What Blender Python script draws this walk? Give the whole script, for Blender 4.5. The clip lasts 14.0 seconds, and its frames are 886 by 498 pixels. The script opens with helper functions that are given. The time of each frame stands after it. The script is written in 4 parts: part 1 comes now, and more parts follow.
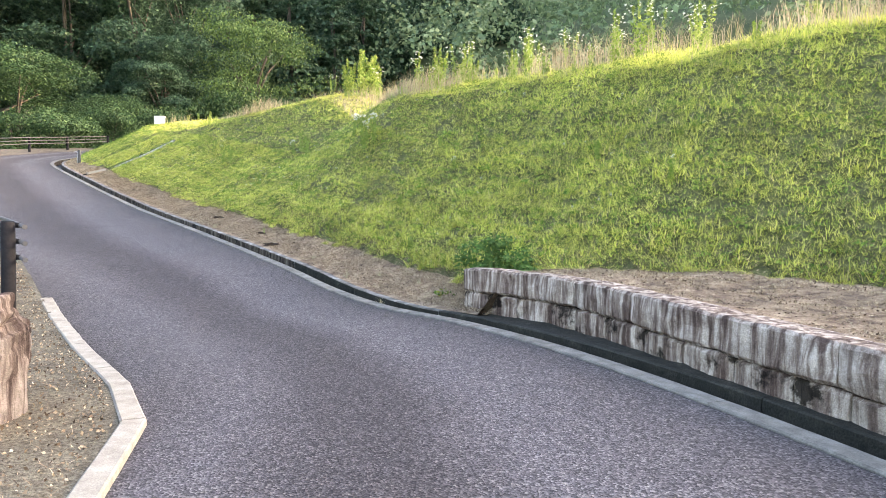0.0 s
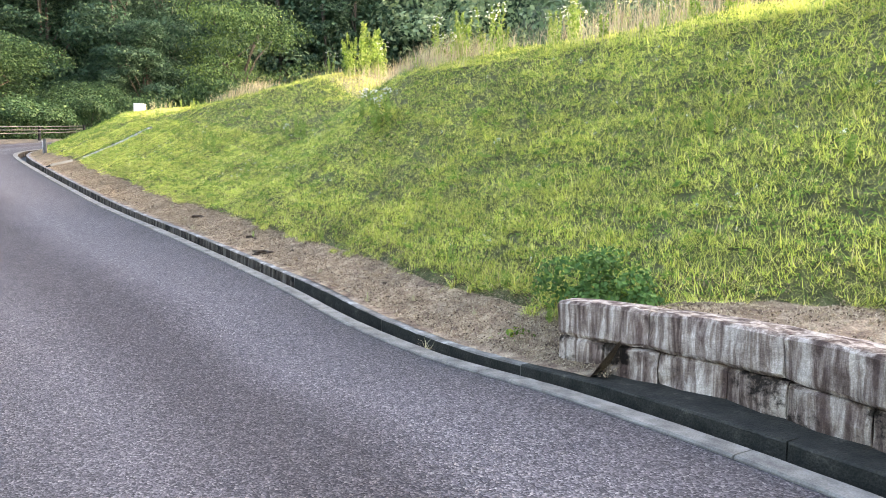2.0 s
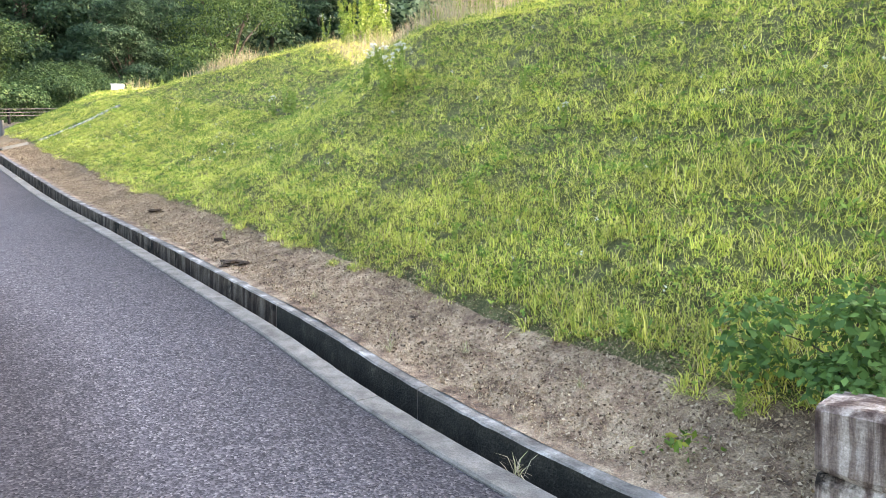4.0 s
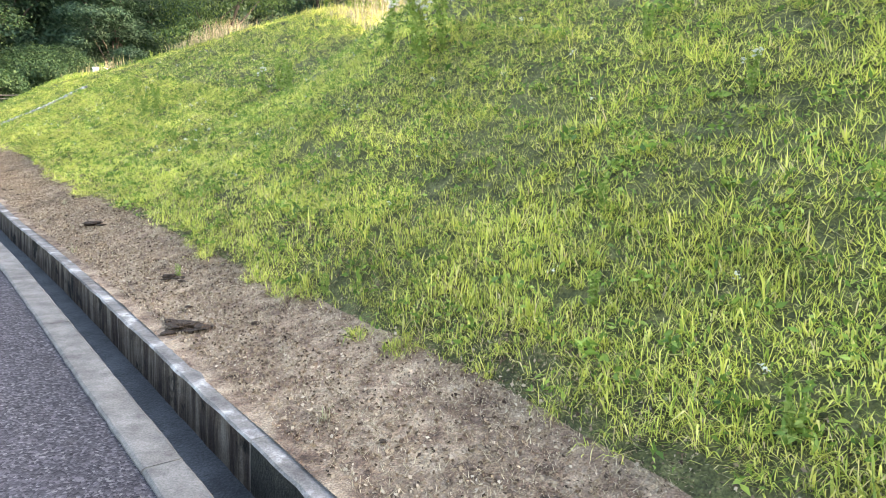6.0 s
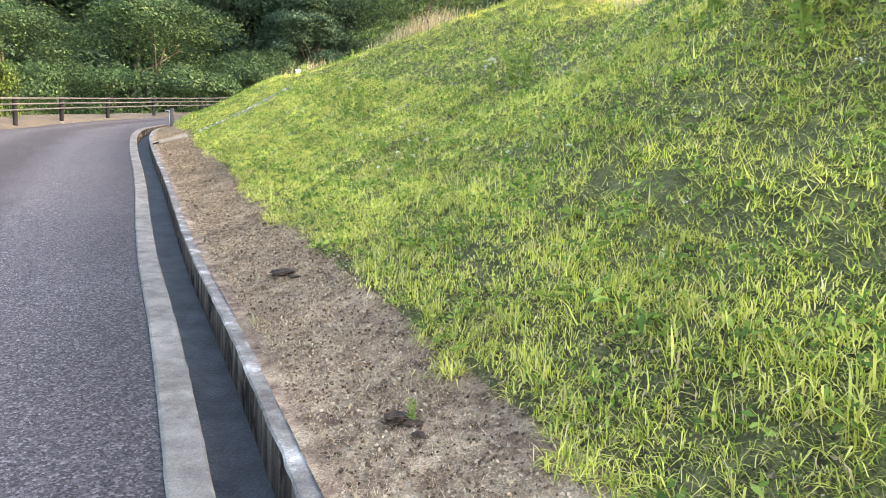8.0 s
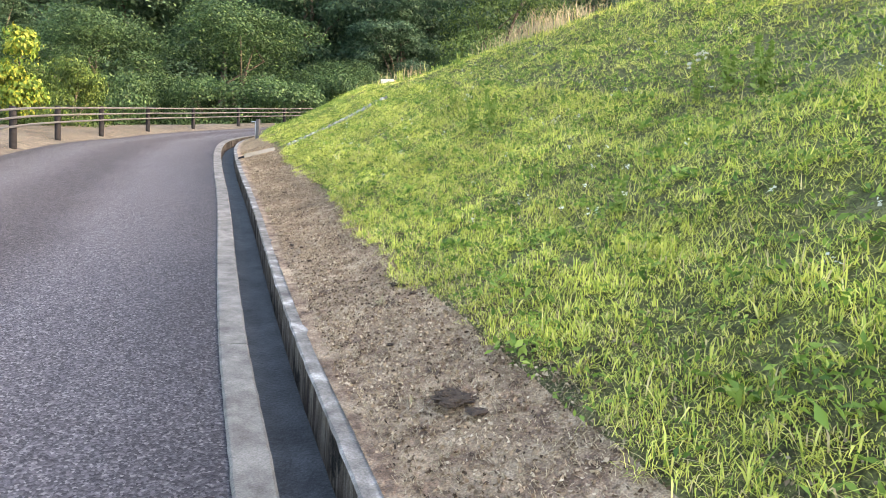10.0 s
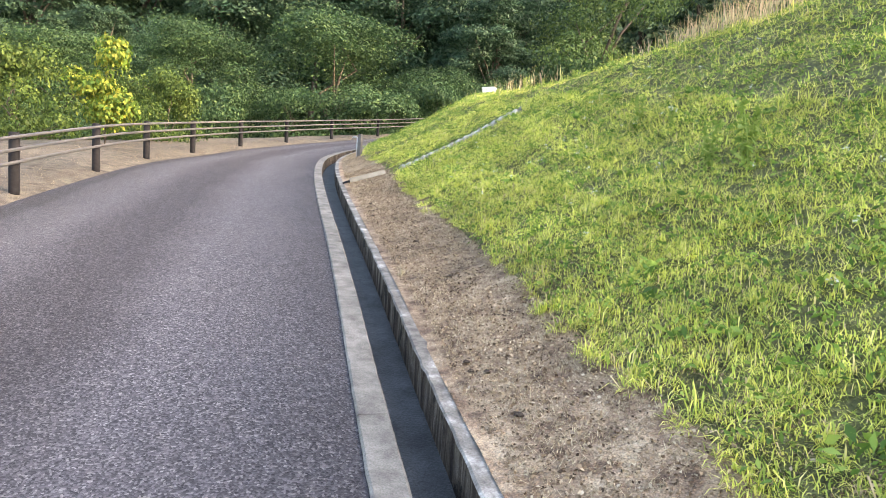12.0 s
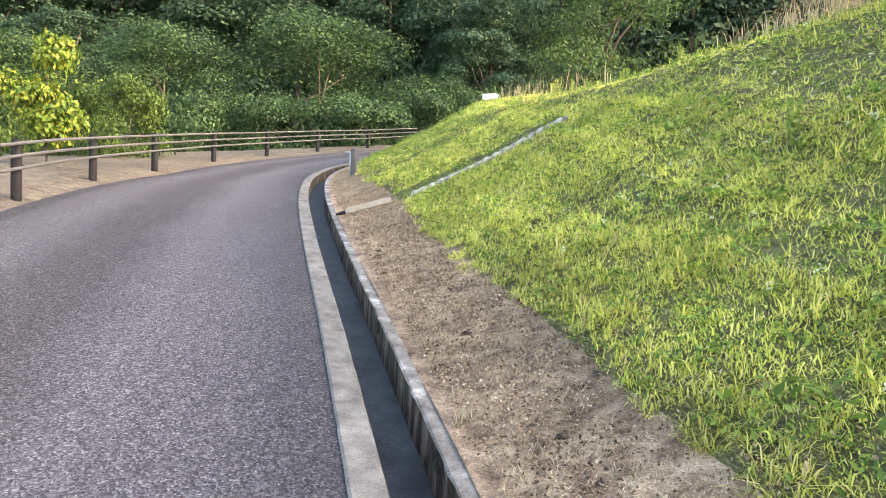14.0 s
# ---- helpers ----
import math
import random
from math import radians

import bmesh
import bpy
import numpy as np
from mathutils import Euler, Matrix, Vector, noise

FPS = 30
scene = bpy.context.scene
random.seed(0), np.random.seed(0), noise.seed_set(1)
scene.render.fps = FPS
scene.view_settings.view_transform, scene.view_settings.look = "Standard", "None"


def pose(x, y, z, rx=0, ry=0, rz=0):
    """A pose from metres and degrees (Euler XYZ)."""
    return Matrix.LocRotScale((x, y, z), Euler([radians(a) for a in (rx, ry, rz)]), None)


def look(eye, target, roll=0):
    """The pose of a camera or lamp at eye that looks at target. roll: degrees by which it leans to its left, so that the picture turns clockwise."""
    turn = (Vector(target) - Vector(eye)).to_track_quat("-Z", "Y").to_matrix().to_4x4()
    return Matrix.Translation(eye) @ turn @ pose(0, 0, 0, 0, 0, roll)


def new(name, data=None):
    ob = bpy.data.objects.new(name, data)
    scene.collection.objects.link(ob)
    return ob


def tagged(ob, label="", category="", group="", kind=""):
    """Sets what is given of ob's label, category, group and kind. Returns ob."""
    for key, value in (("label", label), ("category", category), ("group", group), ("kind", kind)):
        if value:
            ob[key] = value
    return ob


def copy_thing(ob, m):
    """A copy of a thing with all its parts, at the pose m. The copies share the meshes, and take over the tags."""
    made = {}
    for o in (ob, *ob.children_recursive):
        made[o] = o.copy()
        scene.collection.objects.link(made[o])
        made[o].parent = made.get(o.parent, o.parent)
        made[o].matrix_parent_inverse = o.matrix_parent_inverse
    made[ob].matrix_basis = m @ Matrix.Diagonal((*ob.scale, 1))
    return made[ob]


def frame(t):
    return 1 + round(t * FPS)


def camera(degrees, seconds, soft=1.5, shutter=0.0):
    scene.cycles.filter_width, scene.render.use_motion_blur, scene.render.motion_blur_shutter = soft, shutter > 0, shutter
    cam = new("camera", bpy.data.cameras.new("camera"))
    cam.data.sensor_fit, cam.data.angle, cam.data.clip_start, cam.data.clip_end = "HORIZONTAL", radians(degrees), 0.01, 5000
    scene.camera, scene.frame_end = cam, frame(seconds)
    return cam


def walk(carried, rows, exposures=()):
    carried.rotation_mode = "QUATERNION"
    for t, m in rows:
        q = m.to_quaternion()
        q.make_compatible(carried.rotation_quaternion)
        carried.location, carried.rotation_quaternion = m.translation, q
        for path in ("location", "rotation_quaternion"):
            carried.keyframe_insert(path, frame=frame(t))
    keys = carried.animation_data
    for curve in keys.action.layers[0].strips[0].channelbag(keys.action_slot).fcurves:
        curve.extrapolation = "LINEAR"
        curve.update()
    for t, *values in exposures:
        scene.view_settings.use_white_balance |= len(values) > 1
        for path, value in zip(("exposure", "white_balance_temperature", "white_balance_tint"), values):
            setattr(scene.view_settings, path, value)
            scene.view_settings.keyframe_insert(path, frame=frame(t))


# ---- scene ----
cam = camera(69.2, 14.0, soft=0.6)
EXPOSURE, KELVIN, TINT = 3.3, 7500, 14
PATH = [
    (0, (0.171, 0.076, 1.522), (0.14, 2.074, 1.454), 0.5),
    (0.5, (0.061, 0.759, 1.555), (0.038, 2.756, 1.464), 0.4),
    (1, (-0.155, 1.395, 1.583), (-0.174, 3.393, 1.495), 0.3),
    (1.5, (-0.309, 2.063, 1.621), (-0.316, 4.061, 1.529), 0.3),
    (2, (-0.592, 2.659, 1.662), (-0.593, 4.657, 1.57), 0.2),
    (2.5, (-0.763, 3.323, 1.694), (-0.756, 5.32, 1.592), 0.2),
    (3, (-1.001, 3.949, 1.741), (-1.002, 5.946, 1.619), 0.2),
    (3.2, (-1.013, 4.192, 1.726), (-1.012, 6.189, 1.611), 0.2),
    (5.3, (-1.389, 7.189, 1.914), (-1.359, 9.182, 1.75), -0.2),
    (5.5, (-1.442, 7.448, 1.938), (-1.413, 9.442, 1.781), -0.2),
    (6, (-1.661, 8.059, 1.977), (-1.647, 10.052, 1.811), -0.2),
    (6.5, (-1.848, 8.72, 2.069), (-1.873, 10.713, 1.9), -0.2),
    (7, (-2.144, 9.281, 2.135), (-2.307, 11.267, 1.963), 0.2),
    (7.5, (-2.468, 9.854, 2.247), (-2.788, 11.82, 2.069), 0.7),
    (8, (-2.837, 10.356, 2.332), (-3.343, 12.283, 2.157), 1.4),
    (8.2, (-2.962, 10.613, 2.338), (-3.475, 12.538, 2.161), 1.3),
    (10.3, (-4.583, 12.316, 2.681), (-5.308, 14.175, 2.535), 2.5),
    (10.5, (-4.798, 12.52, 2.755), (-5.532, 14.374, 2.609), 2.5),
    (11, (-5.331, 12.917, 2.82), (-6.209, 14.708, 2.672), 2.9),
    (11.5, (-5.795, 13.461, 2.924), (-6.713, 15.232, 2.781), 3.0),
    (12, (-6.287, 13.954, 3.005), (-7.219, 15.719, 2.868), 2.9),
    (12.5, (-6.71, 14.536, 3.128), (-7.628, 16.309, 3.003), 2.9),
    (12.7, (-6.915, 14.685, 3.144), (-7.831, 16.458, 3.014), 3.1),
    (13, (-7.179, 14.979, 3.236), (-8.093, 16.754, 3.114), 2.7),
    (13.5, (-7.55, 15.567, 3.316), (-8.452, 17.349, 3.198), 2.4),
    (14, (-8.013, 16.028, 3.375), (-8.906, 17.815, 3.266), 2.4),
]
walk(cam, [(t, look(eye, target, roll)) for t, eye, target, roll in PATH], [(t, EXPOSURE + e, KELVIN, TINT) for t, e in ((0, 0.03), (2.5, 0.14), (6, 0.12), (8, 0.02), (11, -0.08), (14, -0.08))])

# ---- light ----
SUN_AZ, SUN_EL = 80.0, 18.0      # degrees: azimuth clockwise from +y, elevation
world = bpy.data.worlds.new("sky")
scene.world = world
world.use_nodes = True
sky = world.node_tree.nodes.new("ShaderNodeTexSky")
sky.sky_type, sky.sun_disc = "NISHITA", False
sky.sun_elevation, sky.sun_rotation = radians(SUN_EL), radians(SUN_AZ)
sky.air_density, sky.dust_density, sky.ozone_density = 1.0, 3.0, 1.0
back = world.node_tree.nodes["Background"]
back.inputs[1].default_value = 0.15
world.node_tree.links.new(sky.outputs[0], back.inputs[0])
sun = new("sun", bpy.data.lights.new("sun", "SUN"))
sun.data.energy, sun.data.angle, sun.data.color = 0.5, radians(14), (1.0, 0.94, 0.82)
sd = Vector((math.sin(radians(SUN_AZ)) * math.cos(radians(SUN_EL)), math.cos(radians(SUN_AZ)) * math.cos(radians(SUN_EL)), math.sin(radians(SUN_EL))))
sun.matrix_world = look(sd * 50, (0, 0, 0))


# ---- materials ----
def node(nt, kind, **inputs):
    n = nt.nodes.new(kind)
    for k, v in inputs.items():
        n.inputs[k.replace("_", " ")].default_value = v
    return n


def ramp_node(nt, stops):
    r = nt.nodes.new("ShaderNodeValToRGB")
    el = r.color_ramp.elements
    while len(el) < len(stops):
        el.new(0.5)
    for e, (p, c) in zip(el, stops):
        e.position, e.color = p, (*c, 1)
    return r


def material(name, stops, scale=4.0, detail=6.0, rough=0.9, bump=0.3, bump_scale=60.0, fine=None, coarse=None, metal=0.0, spec=0.3, bump_dist=0.01):
    """Noise colour by stops, a second noise at another scale, and a fine bump."""
    m = bpy.data.materials.new(name)
    m.use_nodes = True
    nt = m.node_tree
    b = nt.nodes["Principled BSDF"]
    b.inputs["Roughness"].default_value, b.inputs["Metallic"].default_value = rough, metal
    b.inputs["Specular IOR Level"].default_value = spec
    co = nt.nodes.new("ShaderNodeTexCoord")
    n1 = node(nt, "ShaderNodeTexNoise", Scale=scale, Detail=detail, Roughness=0.65)
    nt.links.new(co.outputs["Object"], n1.inputs["Vector"])
    r1 = ramp_node(nt, stops)
    nt.links.new(n1.outputs["Fac"], r1.inputs[0])
    col = r1.outputs[0]
    for extra in (fine, coarse):
        if extra:
            sc, lo, hi = extra
            n2 = node(nt, "ShaderNodeTexNoise", Scale=sc, Detail=3.0)
            nt.links.new(co.outputs["Object"], n2.inputs["Vector"])
            r2 = ramp_node(nt, [(0.3, (lo, lo, lo)), (0.7, (hi, hi, hi))])
            nt.links.new(n2.outputs["Fac"], r2.inputs[0])
            mx = nt.nodes.new("ShaderNodeMix")
            mx.data_type, mx.blend_type = "RGBA", "MULTIPLY"
            mx.inputs[0].default_value = 1.0
            nt.links.new(col, mx.inputs[6])
            nt.links.new(r2.outputs[0], mx.inputs[7])
            col = mx.outputs[2]
    nt.links.new(col, b.inputs["Base Color"])
    if bump:
        n3 = node(nt, "ShaderNodeTexNoise", Scale=bump_scale, Detail=4.0)
        nt.links.new(co.outputs["Object"], n3.inputs["Vector"])
        bp = node(nt, "ShaderNodeBump", Strength=bump, Distance=bump_dist)
        nt.links.new(n3.outputs["Fac"], bp.inputs["Height"])
        nt.links.new(bp.outputs[0], b.inputs["Normal"])
    return m


def leaf_material(name, stops, rough=0.55, through_light=0.4, patch=0.35, patch_lo=0.7, patch_hi=1.2):
    """Leaves and blades: colour by island, patches at plan scale, light that comes through."""
    m = bpy.data.materials.new(name)
    m.use_nodes = True
    nt = m.node_tree
    b = nt.nodes["Principled BSDF"]
    b.inputs["Roughness"].default_value, b.inputs["Specular IOR Level"].default_value = rough, 0.25
    g = nt.nodes.new("ShaderNodeNewGeometry")
    r = ramp_node(nt, stops)
    nt.links.new(g.outputs["Random Per Island"], r.inputs[0])
    co = nt.nodes.new("ShaderNodeTexCoord")
    n = node(nt, "ShaderNodeTexNoise", Scale=patch, Detail=3.0)
    nt.links.new(co.outputs["Object"], n.inputs["Vector"])
    r2 = ramp_node(nt, [(0.3, (patch_lo,) * 3), (0.7, (patch_hi,) * 3)])
    nt.links.new(n.outputs["Fac"], r2.inputs[0])
    mx = nt.nodes.new("ShaderNodeMix")
    mx.data_type, mx.blend_type = "RGBA", "MULTIPLY"
    mx.inputs[0].default_value = 1.0
    nt.links.new(r.outputs[0], mx.inputs[6])
    nt.links.new(r2.outputs[0], mx.inputs[7])
    nt.links.new(mx.outputs[2], b.inputs["Base Color"])
    tl = nt.nodes.new("ShaderNodeBsdfTranslucent")
    nt.links.new(mx.outputs[2], tl.inputs["Color"])
    ms = nt.nodes.new("ShaderNodeMixShader")
    ms.inputs[0].default_value = through_light
    nt.links.new(b.outputs[0], ms.inputs[1])
    nt.links.new(tl.outputs[0], ms.inputs[2])
    nt.links.new(ms.outputs[0], nt.nodes["Material Output"].inputs["Surface"])
    return m


def asphalt_material():
    """Bound stone chips of several greys, worn along the wheel lines (attribute across: 0 at the gutter, 1 at the left edge)."""
    m = bpy.data.materials.new("asphalt")
    m.use_nodes = True
    nt = m.node_tree
    b = nt.nodes["Principled BSDF"]
    b.inputs["Roughness"].default_value, b.inputs["Specular IOR Level"].default_value = 0.8, 0.22
    co = nt.nodes.new("ShaderNodeTexCoord")
    vo = node(nt, "ShaderNodeTexVoronoi", Scale=95.0)
    nt.links.new(co.outputs["Object"], vo.inputs["Vector"])
    r1 = ramp_node(nt, [(0.0, (0.03, 0.028, 0.032)), (0.55, (0.08, 0.074, 0.08)), (0.88, (0.13, 0.122, 0.128)), (1.0, (0.21, 0.2, 0.195))])
    sep = nt.nodes.new("ShaderNodeSeparateColor")
    nt.links.new(vo.outputs["Color"], sep.inputs[0])
    nt.links.new(sep.outputs[0], r1.inputs[0])
    at = nt.nodes.new("ShaderNodeAttribute")
    at.attribute_name = "across"
    wn = node(nt, "ShaderNodeTexNoise", Scale=0.6, Detail=4.0)
    nt.links.new(co.outputs["Object"], wn.inputs["Vector"])
    ad = nt.nodes.new("ShaderNodeMath")
    ad.operation = "MULTIPLY_ADD"
    nt.links.new(wn.outputs["Fac"], ad.inputs[0])
    ad.inputs[1].default_value = 0.16
    nt.links.new(at.outputs["Fac"], ad.inputs[2])
    r2 = ramp_node(nt, [(0.08, (0.62, 0.6, 0.62)), (0.2, (0.95, 0.93, 0.96)), (0.36, (1.2, 1.18, 1.22)), (0.5, (0.68, 0.64, 0.65)), (0.62, (0.72, 0.68, 0.69)), (0.78, (1.15, 1.13, 1.16)), (0.97, (0.85, 0.84, 0.86)), (1.0, (0.6, 0.58, 0.58))])
    nt.links.new(ad.outputs[0], r2.inputs[0])
    n3 = node(nt, "ShaderNodeTexNoise", Scale=30.0, Detail=5.0, Roughness=0.7)
    nt.links.new(co.outputs["Object"], n3.inputs["Vector"])
    r3 = ramp_node(nt, [(0.35, (0.72, 0.72, 0.72)), (0.65, (1.2, 1.2, 1.2))])
    nt.links.new(n3.outputs["Fac"], r3.inputs[0])
    col = r1.outputs[0]
    for other in (r2, r3):
        mx = nt.nodes.new("ShaderNodeMix")
        mx.data_type, mx.blend_type = "RGBA", "MULTIPLY"
        mx.inputs[0].default_value = 1.0
        nt.links.new(col, mx.inputs[6])
        nt.links.new(other.outputs[0], mx.inputs[7])
        col = mx.outputs[2]
    nt.links.new(col, b.inputs["Base Color"])
    bp = node(nt, "ShaderNodeBump", Strength=0.9, Distance=0.006)
    nt.links.new(vo.outputs["Distance"], bp.inputs["Height"])
    nt.links.new(bp.outputs[0], b.inputs["Normal"])
    return m


def stained_stone(name, base, moss=0.5):
    """Granite with dark streaks running down and black moss low on the face (height from the object's own place)."""
    m = bpy.data.materials.new(name)
    m.use_nodes = True
    nt = m.node_tree
    b = nt.nodes["Principled BSDF"]
    b.inputs["Roughness"].default_value, b.inputs["Specular IOR Level"].default_value = 0.92, 0.2
    co = nt.nodes.new("ShaderNodeTexCoord")
    n1 = node(nt, "ShaderNodeTexNoise", Scale=6.0, Detail=8.0, Roughness=0.7)
    nt.links.new(co.outputs["Object"], n1.inputs["Vector"])
    r1 = ramp_node(nt, base)
    nt.links.new(n1.outputs["Fac"], r1.inputs[0])
    mp = nt.nodes.new("ShaderNodeMapping")
    mp.inputs["Scale"].default_value = (11, 11, 1.1)
    nt.links.new(co.outputs["Object"], mp.inputs["Vector"])
    n2 = node(nt, "ShaderNodeTexNoise", Scale=1.0, Detail=5.0, Roughness=0.65, Distortion=0.4)
    nt.links.new(mp.outputs[0], n2.inputs["Vector"])
    r2 = ramp_node(nt, [(0.39, (0.22, 0.165, 0.155)), (0.49, (0.55, 0.48, 0.45)), (0.58, (1.1, 1.06, 1.02))])
    nt.links.new(n2.outputs["Fac"], r2.inputs[0])
    n4 = node(nt, "ShaderNodeTexNoise", Scale=2.6, Detail=6.0, Roughness=0.7)
    nt.links.new(co.outputs["Object"], n4.inputs["Vector"])
    r4 = ramp_node(nt, [(moss - 0.11, (0.09, 0.085, 0.075)), (moss - 0.04, (0.8, 0.78, 0.74)), (1.0, (1, 1, 1))])
    nt.links.new(n4.outputs["Fac"], r4.inputs[0])
    n5 = node(nt, "ShaderNodeTexNoise", Scale=120.0, Detail=3.0)
    nt.links.new(co.outputs["Object"], n5.inputs["Vector"])
    r5 = ramp_node(nt, [(0.3, (0.75, 0.75, 0.75)), (0.7, (1.2, 1.2, 1.2))])
    nt.links.new(n5.outputs["Fac"], r5.inputs[0])
    col = r1.outputs[0]
    for other in (r2, r4, r5):
        mx = nt.nodes.new("ShaderNodeMix")
        mx.data_type, mx.blend_type = "RGBA", "MULTIPLY"
        mx.inputs[0].default_value = 1.0
        nt.links.new(col, mx.inputs[6])
        nt.links.new(other.outputs[0], mx.inputs[7])
        col = mx.outputs[2]
    nt.links.new(col, b.inputs["Base Color"])
    n3 = node(nt, "ShaderNodeTexNoise", Scale=28.0, Detail=8.0, Roughness=0.7)
    nt.links.new(co.outputs["Object"], n3.inputs["Vector"])
    bp = node(nt, "ShaderNodeBump", Strength=0.9, Distance=0.02)
    nt.links.new(n3.outputs["Fac"], bp.inputs["Height"])
    nt.links.new(bp.outputs[0], b.inputs["Normal"])
    return m


ASPHALT = asphalt_material()
GRANITE = [(0.3, (0.25, 0.205, 0.19)), (0.5, (0.49, 0.43, 0.40)), (0.7, (0.72, 0.66, 0.63))]
UPPER_STONE, LOWER_STONE = stained_stone("streaked_granite", GRANITE, 0.36), stained_stone("mossy_granite", GRANITE, 0.51)
BOULDER_STONE = stained_stone("boulder_granite", [(0.3, (0.12, 0.105, 0.108)), (0.7, (0.38, 0.355, 0.36))], 0.42)
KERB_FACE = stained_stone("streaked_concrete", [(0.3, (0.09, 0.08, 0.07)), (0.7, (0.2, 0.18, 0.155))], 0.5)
CHIPPED = material("chipped_concrete", [(0.35, (0.09, 0.08, 0.072)), (0.55, (0.2, 0.185, 0.17)), (0.72, (0.5, 0.48, 0.45))], scale=5, bump=0.8, bump_scale=40, fine=(110, 0.75, 1.2))
CONCRETE = material("weathered_concrete", [(0.3, (0.10, 0.092, 0.084)), (0.5, (0.17, 0.16, 0.147)), (0.72, (0.26, 0.245, 0.225))], scale=7, bump=0.5, bump_scale=90, fine=(120, 0.75, 1.15), coarse=(1.1, 0.75, 1.1))
# near-black, slightly bluish concrete for the channel bed
DARK_CONCRETE = material("near_black_concrete", [(0.35, (0.016, 0.018, 0.021)), (0.7, (0.06, 0.065, 0.07))], scale=5, bump=0.6, bump_scale=60, fine=(90, 0.5, 1.4), coarse=(1.5, 0.6, 1.1), rough=0.6)
DIRT = material("dry_soil", [(0.3, (0.065, 0.04, 0.028)), (0.43, (0.22, 0.145, 0.1)), (0.6, (0.41, 0.305, 0.21)), (0.78, (0.55, 0.44, 0.32))], scale=7, detail=10, bump=1.0, bump_scale=45, fine=(130, 0.5, 1.4), coarse=(1.3, 0.6, 1.12), bump_dist=0.035)
EARTH = material("grassy_earth", [(0.3, (0.032, 0.032, 0.015)), (0.5, (0.095, 0.1, 0.038)), (0.66, (0.165, 0.155, 0.07)), (0.8, (0.27, 0.21, 0.14))], scale=9, detail=9, bump=1.0, bump_scale=40, fine=(90, 0.4, 1.45), coarse=(0.9, 0.8, 1.15), bump_dist=0.04)
VERGE = material("verge_soil", [(0.3, (0.055, 0.045, 0.035)), (0.45, (0.115, 0.096, 0.075)), (0.6, (0.165, 0.138, 0.11)), (0.78, (0.19, 0.18, 0.11))], scale=5, detail=10, bump=1.0, bump_scale=45, fine=(120, 0.6, 1.3), coarse=(0.6, 0.7, 1.1), bump_dist=0.03)
# near-black brown for the wall's ledge and the first stretch of back kerb
NEAR_BLACK = material("near_black_brown", [(0.35, (0.01, 0.01, 0.008)), (0.6, (0.03, 0.028, 0.022)), (0.75, (0.09, 0.08, 0.065))], scale=7, bump=0.8, bump_scale=60, fine=(90, 0.5, 1.4), rough=0.75)
DARK_SOIL = material("dark_soil", [(0.3, (0.02, 0.014, 0.01)), (0.7, (0.09, 0.06, 0.042))], scale=40, bump=1.0, bump_scale=80, bump_dist=0.02)
FOREST_FLOOR = material("forest_floor", [(0.3, (0.03, 0.05, 0.02)), (0.7, (0.08, 0.11, 0.045))], scale=0.8, bump=0.6, bump_scale=4)
CHUTE_PLASTIC = material("pale_corrugated_pipe", [(0.35, (0.16, 0.15, 0.14)), (0.6, (0.45, 0.45, 0.44))], scale=9, bump=0.2, rough=0.6, fine=(60, 0.8, 1.1))
PALE_CONCRETE = material("pale_kerb_concrete", [(0.3, (0.22, 0.2, 0.175)), (0.7, (0.36, 0.335, 0.30))], scale=9, bump=0.4, bump_scale=90, fine=(140, 0.8, 1.12))
GRAVEL = material("sandy_gravel", [(0.3, (0.035, 0.027, 0.02)), (0.45, (0.13, 0.11, 0.08)), (0.6, (0.21, 0.185, 0.14)), (0.78, (0.34, 0.31, 0.25))], scale=38, bump=1.0, bump_scale=70, fine=(160, 0.6, 1.3), coarse=(2.5, 0.55, 1.1), bump_dist=0.02)
FENCE = material("dark_recycled_plastic", [(0.3, (0.009, 0.008, 0.010)), (0.7, (0.018, 0.017, 0.02))], scale=20, bump=0.3, bump_scale=80, rough=0.75, spec=0.15)
RAIL = material("grey_brown_rail", [(0.3, (0.055, 0.053, 0.056)), (0.7, (0.10, 0.097, 0.10))], scale=12, bump=0.3, bump_scale=80, rough=0.5)
BARK = material("bark", [(0.3, (0.04, 0.034, 0.028)), (0.7, (0.12, 0.1, 0.085))], scale=8, bump=0.8, bump_scale=25)
GRASS = leaf_material("bank_grass", [(0.0, (0.19, 0.28, 0.06)), (0.25, (0.48, 0.54, 0.115)), (0.65, (0.78, 0.75, 0.19)), (0.88, (0.86, 0.8, 0.27)), (0.95, (0.8, 0.67, 0.37)), (1.0, (0.6, 0.45, 0.3))], through_light=0.45, patch=1.1, patch_lo=0.78, patch_hi=1.25)
DRY = leaf_material("dry_grass", [(0.0, (0.21, 0.145, 0.09)), (0.5, (0.42, 0.33, 0.205)), (1.0, (0.62, 0.52, 0.36))], through_light=0.25, patch=1.5, patch_lo=0.6)
SEED_GRASS = leaf_material("seeding_grass", [(0.0, (0.32, 0.25, 0.17)), (0.5, (0.5, 0.41, 0.3)), (0.8, (0.46, 0.42, 0.27)), (1.0, (0.36, 0.42, 0.13))], through_light=0.3, patch=1.0)
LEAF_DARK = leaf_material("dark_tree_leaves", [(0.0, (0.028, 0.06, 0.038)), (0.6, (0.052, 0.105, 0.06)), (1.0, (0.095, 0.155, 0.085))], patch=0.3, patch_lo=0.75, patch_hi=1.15)
